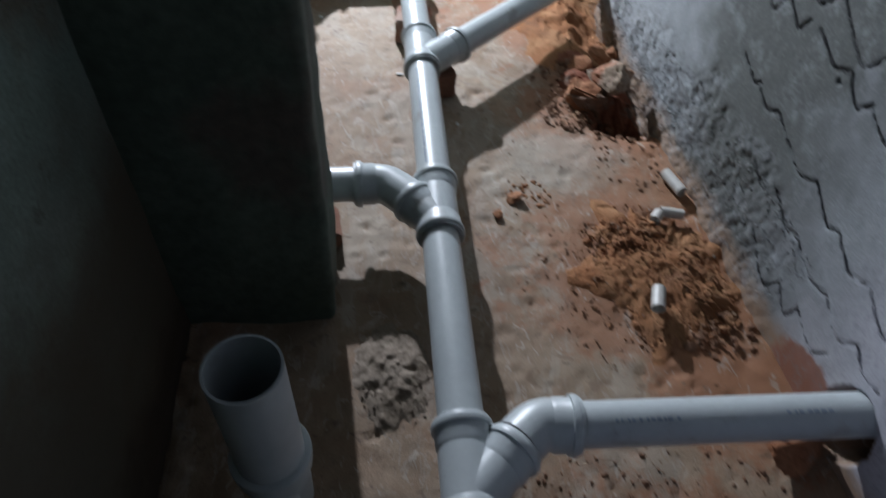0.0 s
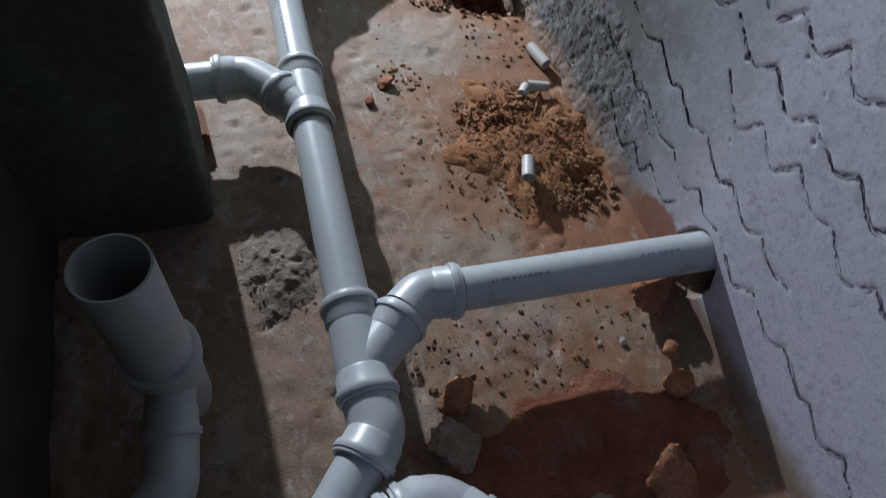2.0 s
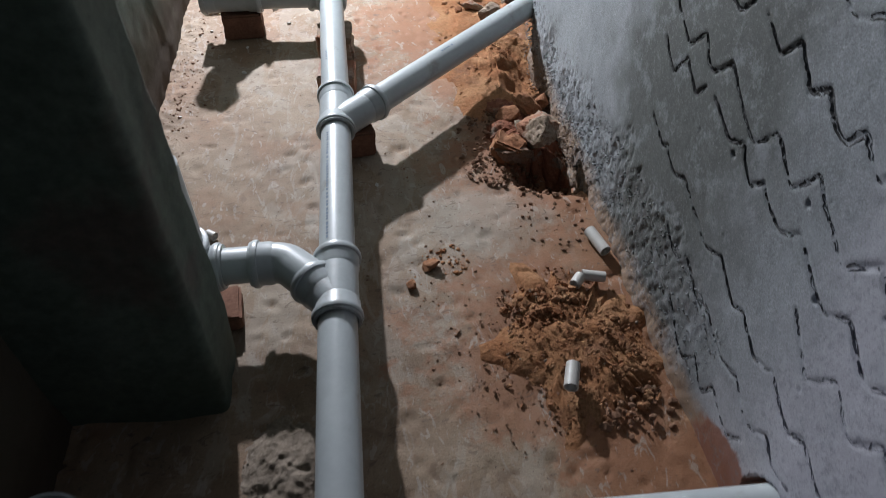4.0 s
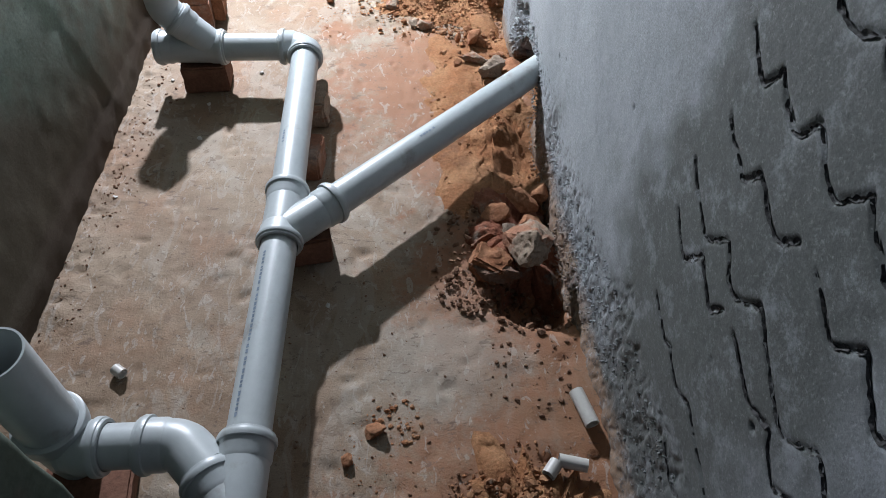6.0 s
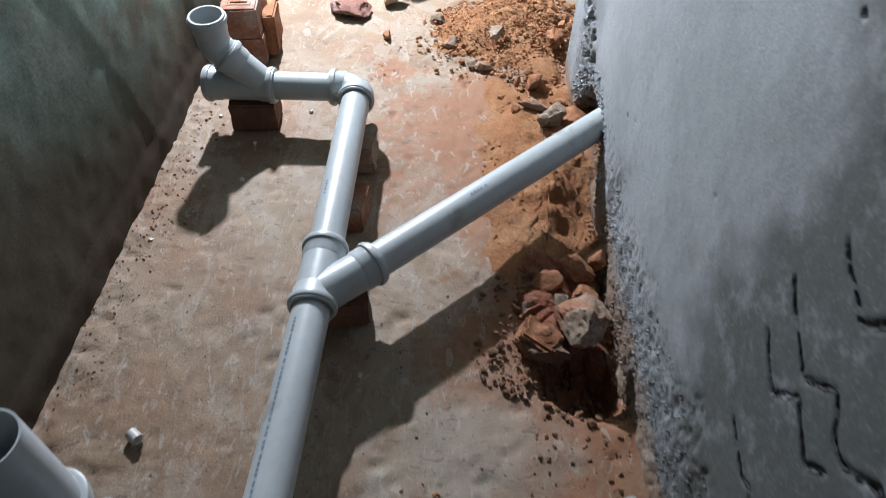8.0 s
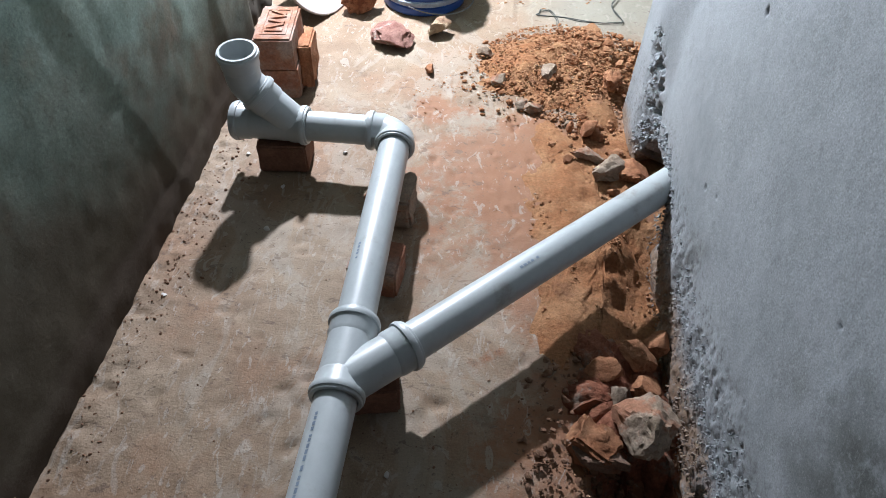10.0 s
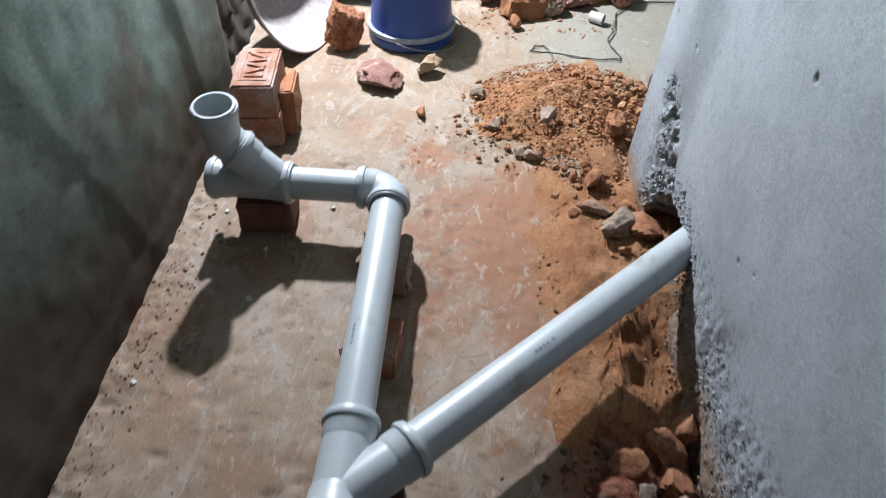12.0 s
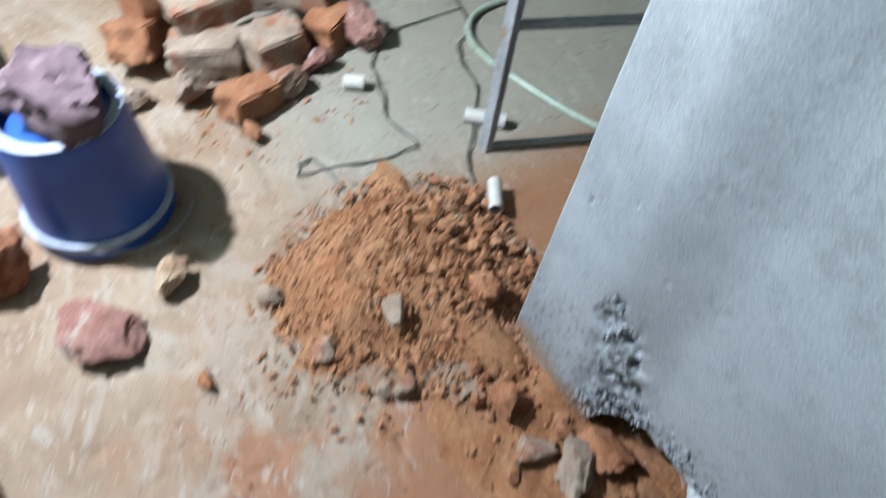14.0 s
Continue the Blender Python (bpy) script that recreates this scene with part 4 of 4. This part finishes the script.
clod_field("soil_clods", "red soil crumbs along the dug wall foot", CLOD, scatter(rnd, 1500, 0.74, 2.3, 0.24, 0.6, (0.0015, 0.009), 0.012, 0.75) + scatter(rnd, 160, 0.70, 2.72, 0.15, 0.25, (0.005, 0.022), 0.01), 15)
heap("soil_heap", 0.72, 1.80, 0.17, 0.20, 0.060, DARKSOIL, "dark red soil under a broken stone", 8)
clod_field("soil_clods", "dark red crumbs round the broken stone", DARKCLOD, scatter(rnd, 420, 0.66, 1.72, 0.19, 0.22, (0.0015, 0.014), 0.03, 0.6) + scatter(rnd, 160, 0.72, 1.45, 0.13, 0.22, (0.0015, 0.011)) + scatter(rnd, 110, 0.57, 1.62, 0.10, 0.07, (0.003, 0.013), 0.01) + scatter(rnd, 70, 0.73, 1.57, 0.12, 0.10, (0.006, 0.022), 0.01), 16)
clod_field("grit", "loose grit scattered on the screed", DARKCLOD, scatter(rnd, 260, 0.45, 1.25, 0.42, 0.9, (0.0015, 0.006)) + scatter(rnd, 260, 0.0, 2.2, 0.5, 1.2, (0.0012, 0.004)) + scatter(rnd, 520, -0.42, 2.1, 0.06, 0.85, (0.001, 0.0065), 0.0, 0.8) + scatter(rnd, 40, -0.38, 2.4, 0.08, 0.5, (0.003, 0.008)), 17)
clod_field("brick_rubble", "brick crumbs strewn before the rubble pile", CLOD, scatter(rnd, 340, 0.52, 3.86, 0.34, 0.24, (0.0015, 0.010)) + scatter(rnd, 30, 0.50, 3.84, 0.2, 0.14, (0.006, 0.016)) + scatter(rnd, 120, -0.1, 4.0, 0.3, 0.4, (0.002, 0.008)), 19)
heap("gravel_bed", -0.03, 0.70, 0.10, 0.15, 0.014, GRAVEL, "trampled grey gravel bed beside the main pipe", 10, 0.4)
clod_field("gravel", "grey gravel lying beside the main pipe", GRAVEL, scatter(rnd, 260, -0.03, 0.69, 0.09, 0.13, (0.001, 0.005), 0.010, 0.7), 20)
clod_field("soil_clods", "orange crumbs scattered on the screed", CLOD, scatter(rnd, 150, 0.20, 2.98, 0.10, 0.16, (0.001, 0.006)) + scatter(rnd, 90, 0.50, 2.66, 0.2, 0.3, (0.001, 0.0035)) + scatter(rnd, 90, 0.38, 1.26, 0.06, 0.06, (0.0015, 0.009)) + scatter(rnd, 80, 0.35, 1.2, 0.10, 0.10, (0.001, 0.005)), 22)
# red soil; part of the side pipe's shade is in its darker tone
heap("soil_heap", 0.50, 0.14, 0.33, 0.19, 0.018, DARKSOIL, "red soil darkened for the shade of the side pipe", 9, 0.45)
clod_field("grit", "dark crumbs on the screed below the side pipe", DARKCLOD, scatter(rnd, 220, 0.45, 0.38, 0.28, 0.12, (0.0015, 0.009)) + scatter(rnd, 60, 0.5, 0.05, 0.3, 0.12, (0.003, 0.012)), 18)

crust = []
cr = random.Random(31)
for _ in range(3600):
    y = cr.uniform(0.75, 2.42)
    top = 0.18 + 0.09 * (1 - float(step(np.float64(y), 1.3, 2.0)))
    z = 0.02 + (top - 0.02) * cr.random() ** 0.9
    crust.append((RIGHT - 0.001 + cr.uniform(-0.002, 0.003), y, z, 0.001 + 0.0048 * cr.random() ** 4))
for _ in range(160):
    z = cr.uniform(0.12, 0.42)
    y = 2.62 + 0.38 * (z - 0.15) + cr.gauss(0, 0.03 - 0.05 * max(0, z - 0.15))
    crust.append((RIGHT - 0.004 - 0.036 * float(step(np.float64(y), 2.56, 2.74)), y, z, 0.0015 + 0.005 * cr.random() ** 3))
for _ in range(500):
    a, out = cr.uniform(0.05, math.pi - 0.05), 1.02 + 0.34 * cr.random() ** 1.6
    y, z = 2.46 - math.cos(a) * 0.19 * out, 0.02 + math.sin(a) * 0.165 * out
    crust.append((RIGHT - 0.003 - 0.036 * float(step(np.float64(y), 2.56, 2.74)), y, z, 0.002 + 0.007 * cr.random() ** 3))
for _ in range(1200):
    y = cr.uniform(1.45, 2.35)
    z = -0.05 + 0.16 * cr.random() ** 1.3
    crust.append((RIGHT - 0.012 * max(0.0, 1 - z / 0.09), y, z, 0.0015 + 0.006 * cr.random() ** 3))
clod_field("plaster_crust", "rough cement crust clinging to the wall foot", CEMENT, crust, 23)

STONES = [
    ("mortar_stone", "large tan mortar lump at the edge of a dug pit", 0.722, 1.700, 0.045, 0.074, STONE, 63, 0.8),
    ("mortar_stone", "brown mortar wedge at the edge of a dug pit", 0.640, 1.655, 0.0, 0.048, DUSTSTONE, 64, 0.7),
    ("brick_chunk", "long orange brick chunk by the wall foot", 0.748, 1.905, 0.05, 0.046, REDSTONE, 23, 0.6),
    ("brick_chunk", "red brick chunk by the wall foot", 0.672, 1.862, 0.02, 0.036, REDSTONE, 22, 0.6),
    ("brick_chunk", "broken brick chunk by the wall foot", 0.758, 1.825, 0.05, 0.040, REDSTONE, 24, 0.7),
    ("brick_chunk", "dusty brick chunk by the wall foot", 0.805, 1.965, 0.04, 0.042, REDSTONE, 25, 0.7),
    ("brick_chunk", "pale curved brick flake by the large stone", 0.690, 1.795, 0.03, 0.026, STONE, 26, 0.5),
    ("mortar_stone", "pale mortar flake on red soil", 0.675, 2.650, 0.006, 0.046, STONE, 27, 0.4),
    ("mortar_stone", "grey and red mortar block by the wall hole", 0.742, 2.575, 0.0, 0.062, STONE, 28, 0.6),
    ("brick_chunk", "red brick chunk at the mouth of the wall hole", 0.815, 2.58, 0.0, 0.055, REDSTONE, 29, 0.55),
    ("brick_chunk", "squarish red brick chunk near the rubble heap", 0.685, 2.76, 0.01, 0.035, REDSTONE, 30, 0.7),
    ("brick_chunk", "purple-red stone with a pale side on the screed", -0.020, 3.30, 0.0, 0.090, PURPLESTONE, 34, 0.45),
    ("brick_chunk", "crumbling orange brick bat standing beside the bucket", -0.190, 3.535, 0.0, 0.072, CRUMBLED, 37, 1.55),
    ("mortar_stone", "small tan stone in the shade of the bucket", 0.148, 3.365, 0.0, 0.056, TANSTONE, 32, 0.55),
    ("mortar_stone", "pale mortar lump at the edge of the rubble", 0.335, 3.24, 0.0, 0.032, STONE, 34, 0.7),
    ("mortar_stone", "grey mortar lump at the edge of the rubble", 0.395, 3.045, 0.0, 0.030, STONE, 35, 0.8),
    ("mortar_stone", "small grey mortar lump before the rubble", 0.475, 2.905, 0.0, 0.026, STONE, 36, 0.8),
    ("mortar_stone", "small grey mortar lump before the rubble", 0.510, 2.895, 0.0, 0.030, STONE, 37, 0.8),
    ("mortar_stone", "tan stone lying on the rubble heap", 0.565, 3.05, 0.05, 0.036, STONE, 38, 0.6),
    ("brick_chunk", "orange brick chunk at the foot of the wall end", 0.79, 3.02, 0.03, 0.05, REDSTONE, 39, 0.8),
    ("mortar_stone", "flat grey stone beside the lower pipe joint", 0.235, 0.225, 0.0, 0.062, STONE, 40, 0.35),
    ("brick_chunk", "orange brick chunk in the pipe's shade", 0.262, 0.318, 0.0, 0.040, REDSTONE, 41, 0.5),
    ("brick_chunk", "flat red brick chunk on dark soil", 0.61, 0.06, 0.0, 0.062, REDSTONE, 42, 0.45),
    ("mortar_stone", "pale stone on dark soil", 0.462, 0.040, 0.0, 0.035, STONE, 43, 0.7),
    ("brick_chunk", "dark red brick chunk by the wall foot", 0.755, 0.31, 0.0, 0.035, REDSTONE, 44, 0.5),
    ("brick_chunk", "dark red brick chunk by the wall foot", 0.735, 0.235, 0.0, 0.040, REDSTONE, 45, 0.5),
    ("pebble", "dark pebble on the screed", 0.335, 1.235, 0.0, 0.022, REDSTONE, 46, 0.8),
    ("pebble", "dark pebble on the screed", 0.275, 1.170, 0.0, 0.018, REDSTONE, 47, 0.8),
    ("mortar_stone", "brown clod on the screed", 0.145, 3.09, 0.0, 0.024, REDSTONE, 48, 0.7),
    ("mortar_stone", "rough grey mortar lump at the foot of the rubble pile", 0.355, 3.975, 0.0, 0.060, STONE, 91, 0.8),
    ("mortar_stone", "rough grey mortar lump at the foot of the rubble pile", 0.625, 3.915, 0.0, 0.055, STONE, 92, 0.9),
    ("brick_chunk", "dark red brick bat at the foot of the rubble pile", 0.745, 3.985, 0.0, 0.060, PURPLESTONE, 93, 0.8),
    ("brick_chunk", "pinkish brick bat at the end of the rubble pile", 0.930, 4.060, 0.0, 0.070, PURPLESTONE, 94, 0.8),
    ("mortar_stone", "rough grey mortar lump behind the bucket", 0.215, 4.020, 0.0, 0.055, STONE, 95, 0.8),
    ("brick_chunk", "small brick piece before the rubble pile", 0.47, 3.76, 0.0, 0.04, REDSTONE, 58, 0.6),
]
more = random.Random(77)
for _ in range(17):
    x, y = more.uniform(0.60, 0.81), more.choice((more.uniform(1.55, 2.0), more.uniform(1.7, 1.95), more.uniform(2.45, 2.85)))
    STONES.append(("brick_chunk", "small broken brick chunk along the dug wall foot", x, y, 0.004, more.uniform(0.010, 0.026), more.choice((REDSTONE, REDSTONE, STONE)), more.randrange(1000), more.uniform(0.5, 0.9)))
STONES.append(("brick_chunk", "dark red brick chunk under the side pipe", 0.775, 0.465, 0.0, 0.075, REDSTONE, 81, 0.6))
for nm, lb, x, y, z, size, mt, seed, flat in STONES:
    stone(nm, lb, "stone" if nm != "brick_chunk" else "brick", (x, y, z + float(ground(np.array([x]), np.array([y]))[0])), size * 1.15, mt, seed, flat, 4 if size > 0.045 else 3, "loose rubble")


# ---- white pipe offcuts ----
def offcut(x, y, z, turn, length, r, tilt=0, label="short white PVC pipe offcut on the floor"):
    bm = bmesh.new()
    pts = [Vector((0, -length / 2, r)), Vector((0, 0, r)), Vector((0, length / 2, r))]
    sweep(bm, pts + pts[::-1], [r] * 3 + [r - 0.0025] * 3, 20, True)
    ob = part("pipe_offcut", bm, WHITEPVC)
    ob.matrix_basis = pose(x, y, z, tilt, 0, turn)
    return tagged(ob, label, "pipe offcut", "pipe offcuts")


offcut(0.600, 0.832, 0.035, -20, 0.062, 0.0165, 0, "short white PVC pipe offcut on the soil heap")
offcut(0.795, 1.262, 0.005, 14, 0.085, 0.0165)
offcut(0.745, 1.135, 0.012, 75, 0.06, 0.014, 0, "broken white PVC pipe offcut by the wall")
offcut(0.700, 1.125, 0.010, 140, 0.035, 0.015, 0, "broken white PVC pipe offcut by the wall")
offcut(-0.245, 1.405, 0.0, 55, 0.026, 0.013, 0, "small white PVC pipe ring on the screed")
offcut(0.815, 3.85, 0.0, 60, 0.06, 0.022, 0, "white PVC pipe offcut by the rubble pile")
offcut(0.965, 3.27, 0.012, -28, 0.10, 0.019, 0, "white PVC pipe offcut behind the wall end")
offcut(1.10, 3.55, 0.0, 50, 0.12, 0.022, 0, "white PVC pipe offcut beside the steel frame")
chips = random.Random(4)
for x, y, s in ((-0.41, 1.99, 0.011), (-0.22, 2.245, 0.010), (-0.365, 2.56, 0.012), (-0.07, 2.60, 0.010), (-0.22, 2.42, 0.011), (0.05, 1.86, 0.013), (0.215, 1.58, 0.008), (-0.13, 2.73, 0.014), (0.66, 0.36, 0.012), (0.61, 0.37, 0.006)):
    stone("mortar_chip", "small pale mortar chip on the screed", "chip", (x, y, 0.001), s, WHITEPVC, chips.randrange(999), 0.5, 2, "mortar chips")


# ---- things at the far end ----
def bucket(x, y):
    t = thing("bucket", "upturned blue plastic bucket with dusty rims", "bucket", (x, y, 0))
    bm = bmesh.new()
    lathe(bm, (x, y, 0), (0, 0, 1), [(0.002, 0.150), (0.0, 0.166), (0.004, 0.170), (0.012, 0.171), (0.030, 0.169), (0.034, 0.164), (0.30, 0.141), (0.320, 0.140), (0.325, 0.138), (0.325, 0.131), (0.295, 0.129), (0.294, 0.002)], 48)
    part("body", bm, BLUE, t)
    bm = bmesh.new()
    lathe(bm, (x, y, 0), (0, 0, 1), [(0.038, 0.1645), (0.040, 0.174), (0.048, 0.176), (0.056, 0.174), (0.058, 0.163)], 48)
    part("rim_band", bm, PALEBLUE, t, "pale dusty rim band")
    bm = bmesh.new()
    lathe(bm, (x, y, 0), (0, 0, 1), [(0.326, 0.140), (0.329, 0.140), (0.330, 0.136), (0.329, 0.116), (0.326, 0.115)], 48)
    part("base_ring", bm, PALEBLUE, t, "pale dusty base ring")
    bm = bmesh.new()
    pts = [Vector((x + 0.172 * math.cos(a) * (1.0 + 0.25 * math.sin((a + 1.9) / 2.9 * math.pi)), y + 0.172 * math.sin(a) * (1.0 + 0.25 * math.sin((a + 1.9) / 2.9 * math.pi)), 0.045 - 0.03 * math.sin((a + 1.9) / 2.9 * math.pi))) for a in np.linspace(-1.9, 1.0, 24)]
    sweep(bm, pts, [0.0028] * len(pts), 8)
    part("wire_handle", bm, STEEL, t, "thin steel wire handle")
    return t


bucket(0.058, 3.675)
stone("mortar_lump", "purple-brown lump of mortar on the upturned bucket", "mortar", (0.075, 3.65, 0.292), 0.155, PURPLE, 71, 0.95, 4)


def pan():
    c = Vector((-0.362, 3.545, 0.216))
    n = Vector((0.86, -0.33, 0.38)).normalized()
    t = thing("mortar_pan", "round metal mortar pan leaning on the green wall", "pan", (c.x, c.y, 0))
    bm = bmesh.new()
    lathe(bm, c, n, [(-0.118, 0.0022), (-0.117, 0.0550), (-0.104, 0.1155), (-0.070, 0.1705), (-0.022, 0.2090), (0.0, 0.2233), (-0.004, 0.2266), (-0.026, 0.2134), (-0.074, 0.1749), (-0.108, 0.1188), (-0.121, 0.0572), (-0.122, 0.0022)], 56)
    part("bowl", bm, PANMETAL, t)
    bm = bmesh.new()
    lathe(bm, c, n, [(0.0, 0.2222), (0.004, 0.2233), (0.006, 0.2277), (0.003, 0.2321), (-0.003, 0.2310), (-0.005, 0.2266)], 56)
    part("rim", bm, PANMETAL, t, "rolled metal rim")
    return t


pan()

# grey sack slumped behind the pan
bm = bmesh.new()
bmesh.ops.create_cube(bm, size=1)
bmesh.ops.subdivide_edges(bm, edges=bm.edges[:], cuts=14, use_grid_fill=True)
for v in bm.verts:
    p = v.co.copy()
    pinch = 1 - 0.35 * abs(p.x * 2) ** 4 * abs(p.z * 2) ** 2
    f = noise.noise(p * 3.5) * 0.05 + noise.noise(p * 11) * 0.02
    v.co = Vector((-0.21 + p.x * 0.34 * pinch, 4.02 + p.y * 0.20 + f, 0.19 + p.z * 0.38 + f * 0.6))
sack = thing("cement_sack", "dark grey cement sack with pale torn scraps, standing by the wall", "sack", (-0.21, 4.02, 0))
part("bag", bm, SACK, sack, "", 60)
sr = random.Random(14)
for k in range(9):
    # torn paper strips hanging down the front and dry stalks over the top
    x0, z0, tall = -0.33 + 0.03 * k + sr.uniform(-0.01, 0.01), sr.uniform(0.16, 0.36), sr.uniform(0.04, 0.13)
    bm = bmesh.new()
    rows = []
    for i in range(6):
        f = i / 5
        w = 0.007 * (0.5 + sr.random()) * (1 - 0.4 * f)
        x, y, z = x0 + 0.02 * math.sin(3 * f + k), 3.903 - 0.006 * sr.random(), z0 - tall * f
        rows.append([bm.verts.new((x + a * w, y - b, z)) for a, b in ((-1, 0), (1, 0), (0.7, 0.003), (-0.7, 0.003))])
    for a, b in zip(rows, rows[1:]):
        for q in range(4):
            bm.faces.new((a[q], a[(q + 1) % 4], b[(q + 1) % 4], b[q]))
    for ring in (rows[0], rows[-1]):
        bm.faces.new(ring)
    part("torn_scrap", bm, PANMETAL, sack, "pale torn paper scrap")
for k in range(6):
    bm = bmesh.new()
    x0, turn = sr.uniform(-0.33, -0.10), sr.uniform(-0.9, 0.9)
    sweep(bm, [Vector((x0 + math.sin(turn) * 0.2 * (f - 0.5), 3.96 - math.cos(turn) * 0.14 * (f - 0.5), 0.415 - 0.07 * (f - 0.4) ** 2 + 0.008 * k)) for f in np.linspace(0, 1, 7)], [0.0032] * 7, 6)
    part("dry_stalk", bm, STALK, sack, "pale dry stalk")


def cable(name, label, pts, r, mat, category="cable"):
    cu = bpy.data.curves.new(name, "CURVE")
    cu.dimensions, cu.bevel_depth, cu.bevel_resolution, cu.resolution_u = "3D", r, 2, 8
    sp = cu.splines.new("NURBS")
    sp.points.add(len(pts) - 1)
    for p, q in zip(sp.points, pts):
        p.co = (*q, 1)
    sp.use_endpoint_u, sp.order_u = True, 4
    ob = new(name, cu)
    me = bpy.data.meshes.new_from_object(ob.evaluated_get(bpy.context.evaluated_depsgraph_get()))
    bpy.data.objects.remove(ob)
    shade(me, 60)
    me.materials.append(mat)
    return tagged(new(name, me), label, category)


def wiggle(path, seed, amp=0.012, lift=0.003):
    r = random.Random(seed)
    out = []
    for a, b in zip(path, path[1:]):
        for k in range(4):
            f = k / 4
            out.append((a[0] + (b[0] - a[0]) * f + r.uniform(-amp, amp), a[1] + (b[1] - a[1]) * f + r.uniform(-amp, amp), lift + r.uniform(0, 0.006)))
    return out + [(*path[-1], lift)]


for k in range(2):
    o = 0.010 * k
    cable("electric_wire", "thin dark twisted wire looping over the screed", wiggle([(0.62 + o, 3.43), (0.61, 3.55 + o), (0.585, 3.62), (0.545, 3.61 - o), (0.535, 3.57), (0.62, 3.56 + o), (0.80, 3.53), (0.88, 3.54 + o), (0.845, 3.68), (0.88 + o, 3.80), (0.905, 3.92), (1.00, 4.05 + o), (1.33, 4.09)], 5 + k, 0.008), 0.0018, WIRE)
    cable("electric_wire", "thin dark twisted wire beside the steel frame", wiggle([(0.938 + o, 3.33), (0.965, 3.42), (1.06 + o, 3.55), (1.165, 3.71 + o), (1.175, 3.82), (1.21 + o, 3.92), (1.30, 3.98), (1.36, 4.30 + o)], 9 + k, 0.008), 0.0018, WIRE)
cable("garden_hose", "pale green hose lying in a loop on the floor", [(1.49, 4.06, 0.012), (1.37, 4.06, 0.012), (1.27, 3.98, 0.012), (1.245, 3.86, 0.012), (1.265, 3.74, 0.012), (1.32, 3.575, 0.012), (1.38, 3.40, 0.012), (1.50, 3.22, 0.012), (1.75, 3.15, 0.012)], 0.011, HOSE, "hose")


def steel_frame():
    t = thing("steel_frame", "grey steel trestle frame standing on the floor", "frame", (1.2, 3.5, 0))
    def bar(name, a, b, w=0.018):
        a, b = Vector(a), Vector(b)
        bm = bmesh.new()
        m = (b - a).to_track_quat("Z", "Y").to_matrix().to_4x4()
        made = bmesh.ops.create_cube(bm, size=1)["verts"]
        for v in made:
            v.co = Matrix.Translation((a + b) / 2) @ m @ Vector((v.co.x * w * 2, v.co.y * w * 1.2, v.co.z * (b - a).length))
        bmesh.ops.bevel(bm, geom=bm.edges[:], offset=0.002, segments=1, affect="EDGES")
        return part(name, bm, STEEL, t)
    bar("leg", (1.05, 3.46, 0.0), (1.10, 3.46, 1.15))
    bar("leg", (1.58, 3.285, 0.0), (1.62, 3.29, 1.15))
    bar("rung", (1.065, 3.46, 0.40), (1.59, 3.29, 0.40), 0.014)
    bar("rung", (1.09, 3.46, 0.92), (1.61, 3.29, 0.92), 0.014)
    bar("foot_bar", (1.05, 3.46, 0.012), (1.58, 3.285, 0.012), 0.010)
    return t


steel_frame()
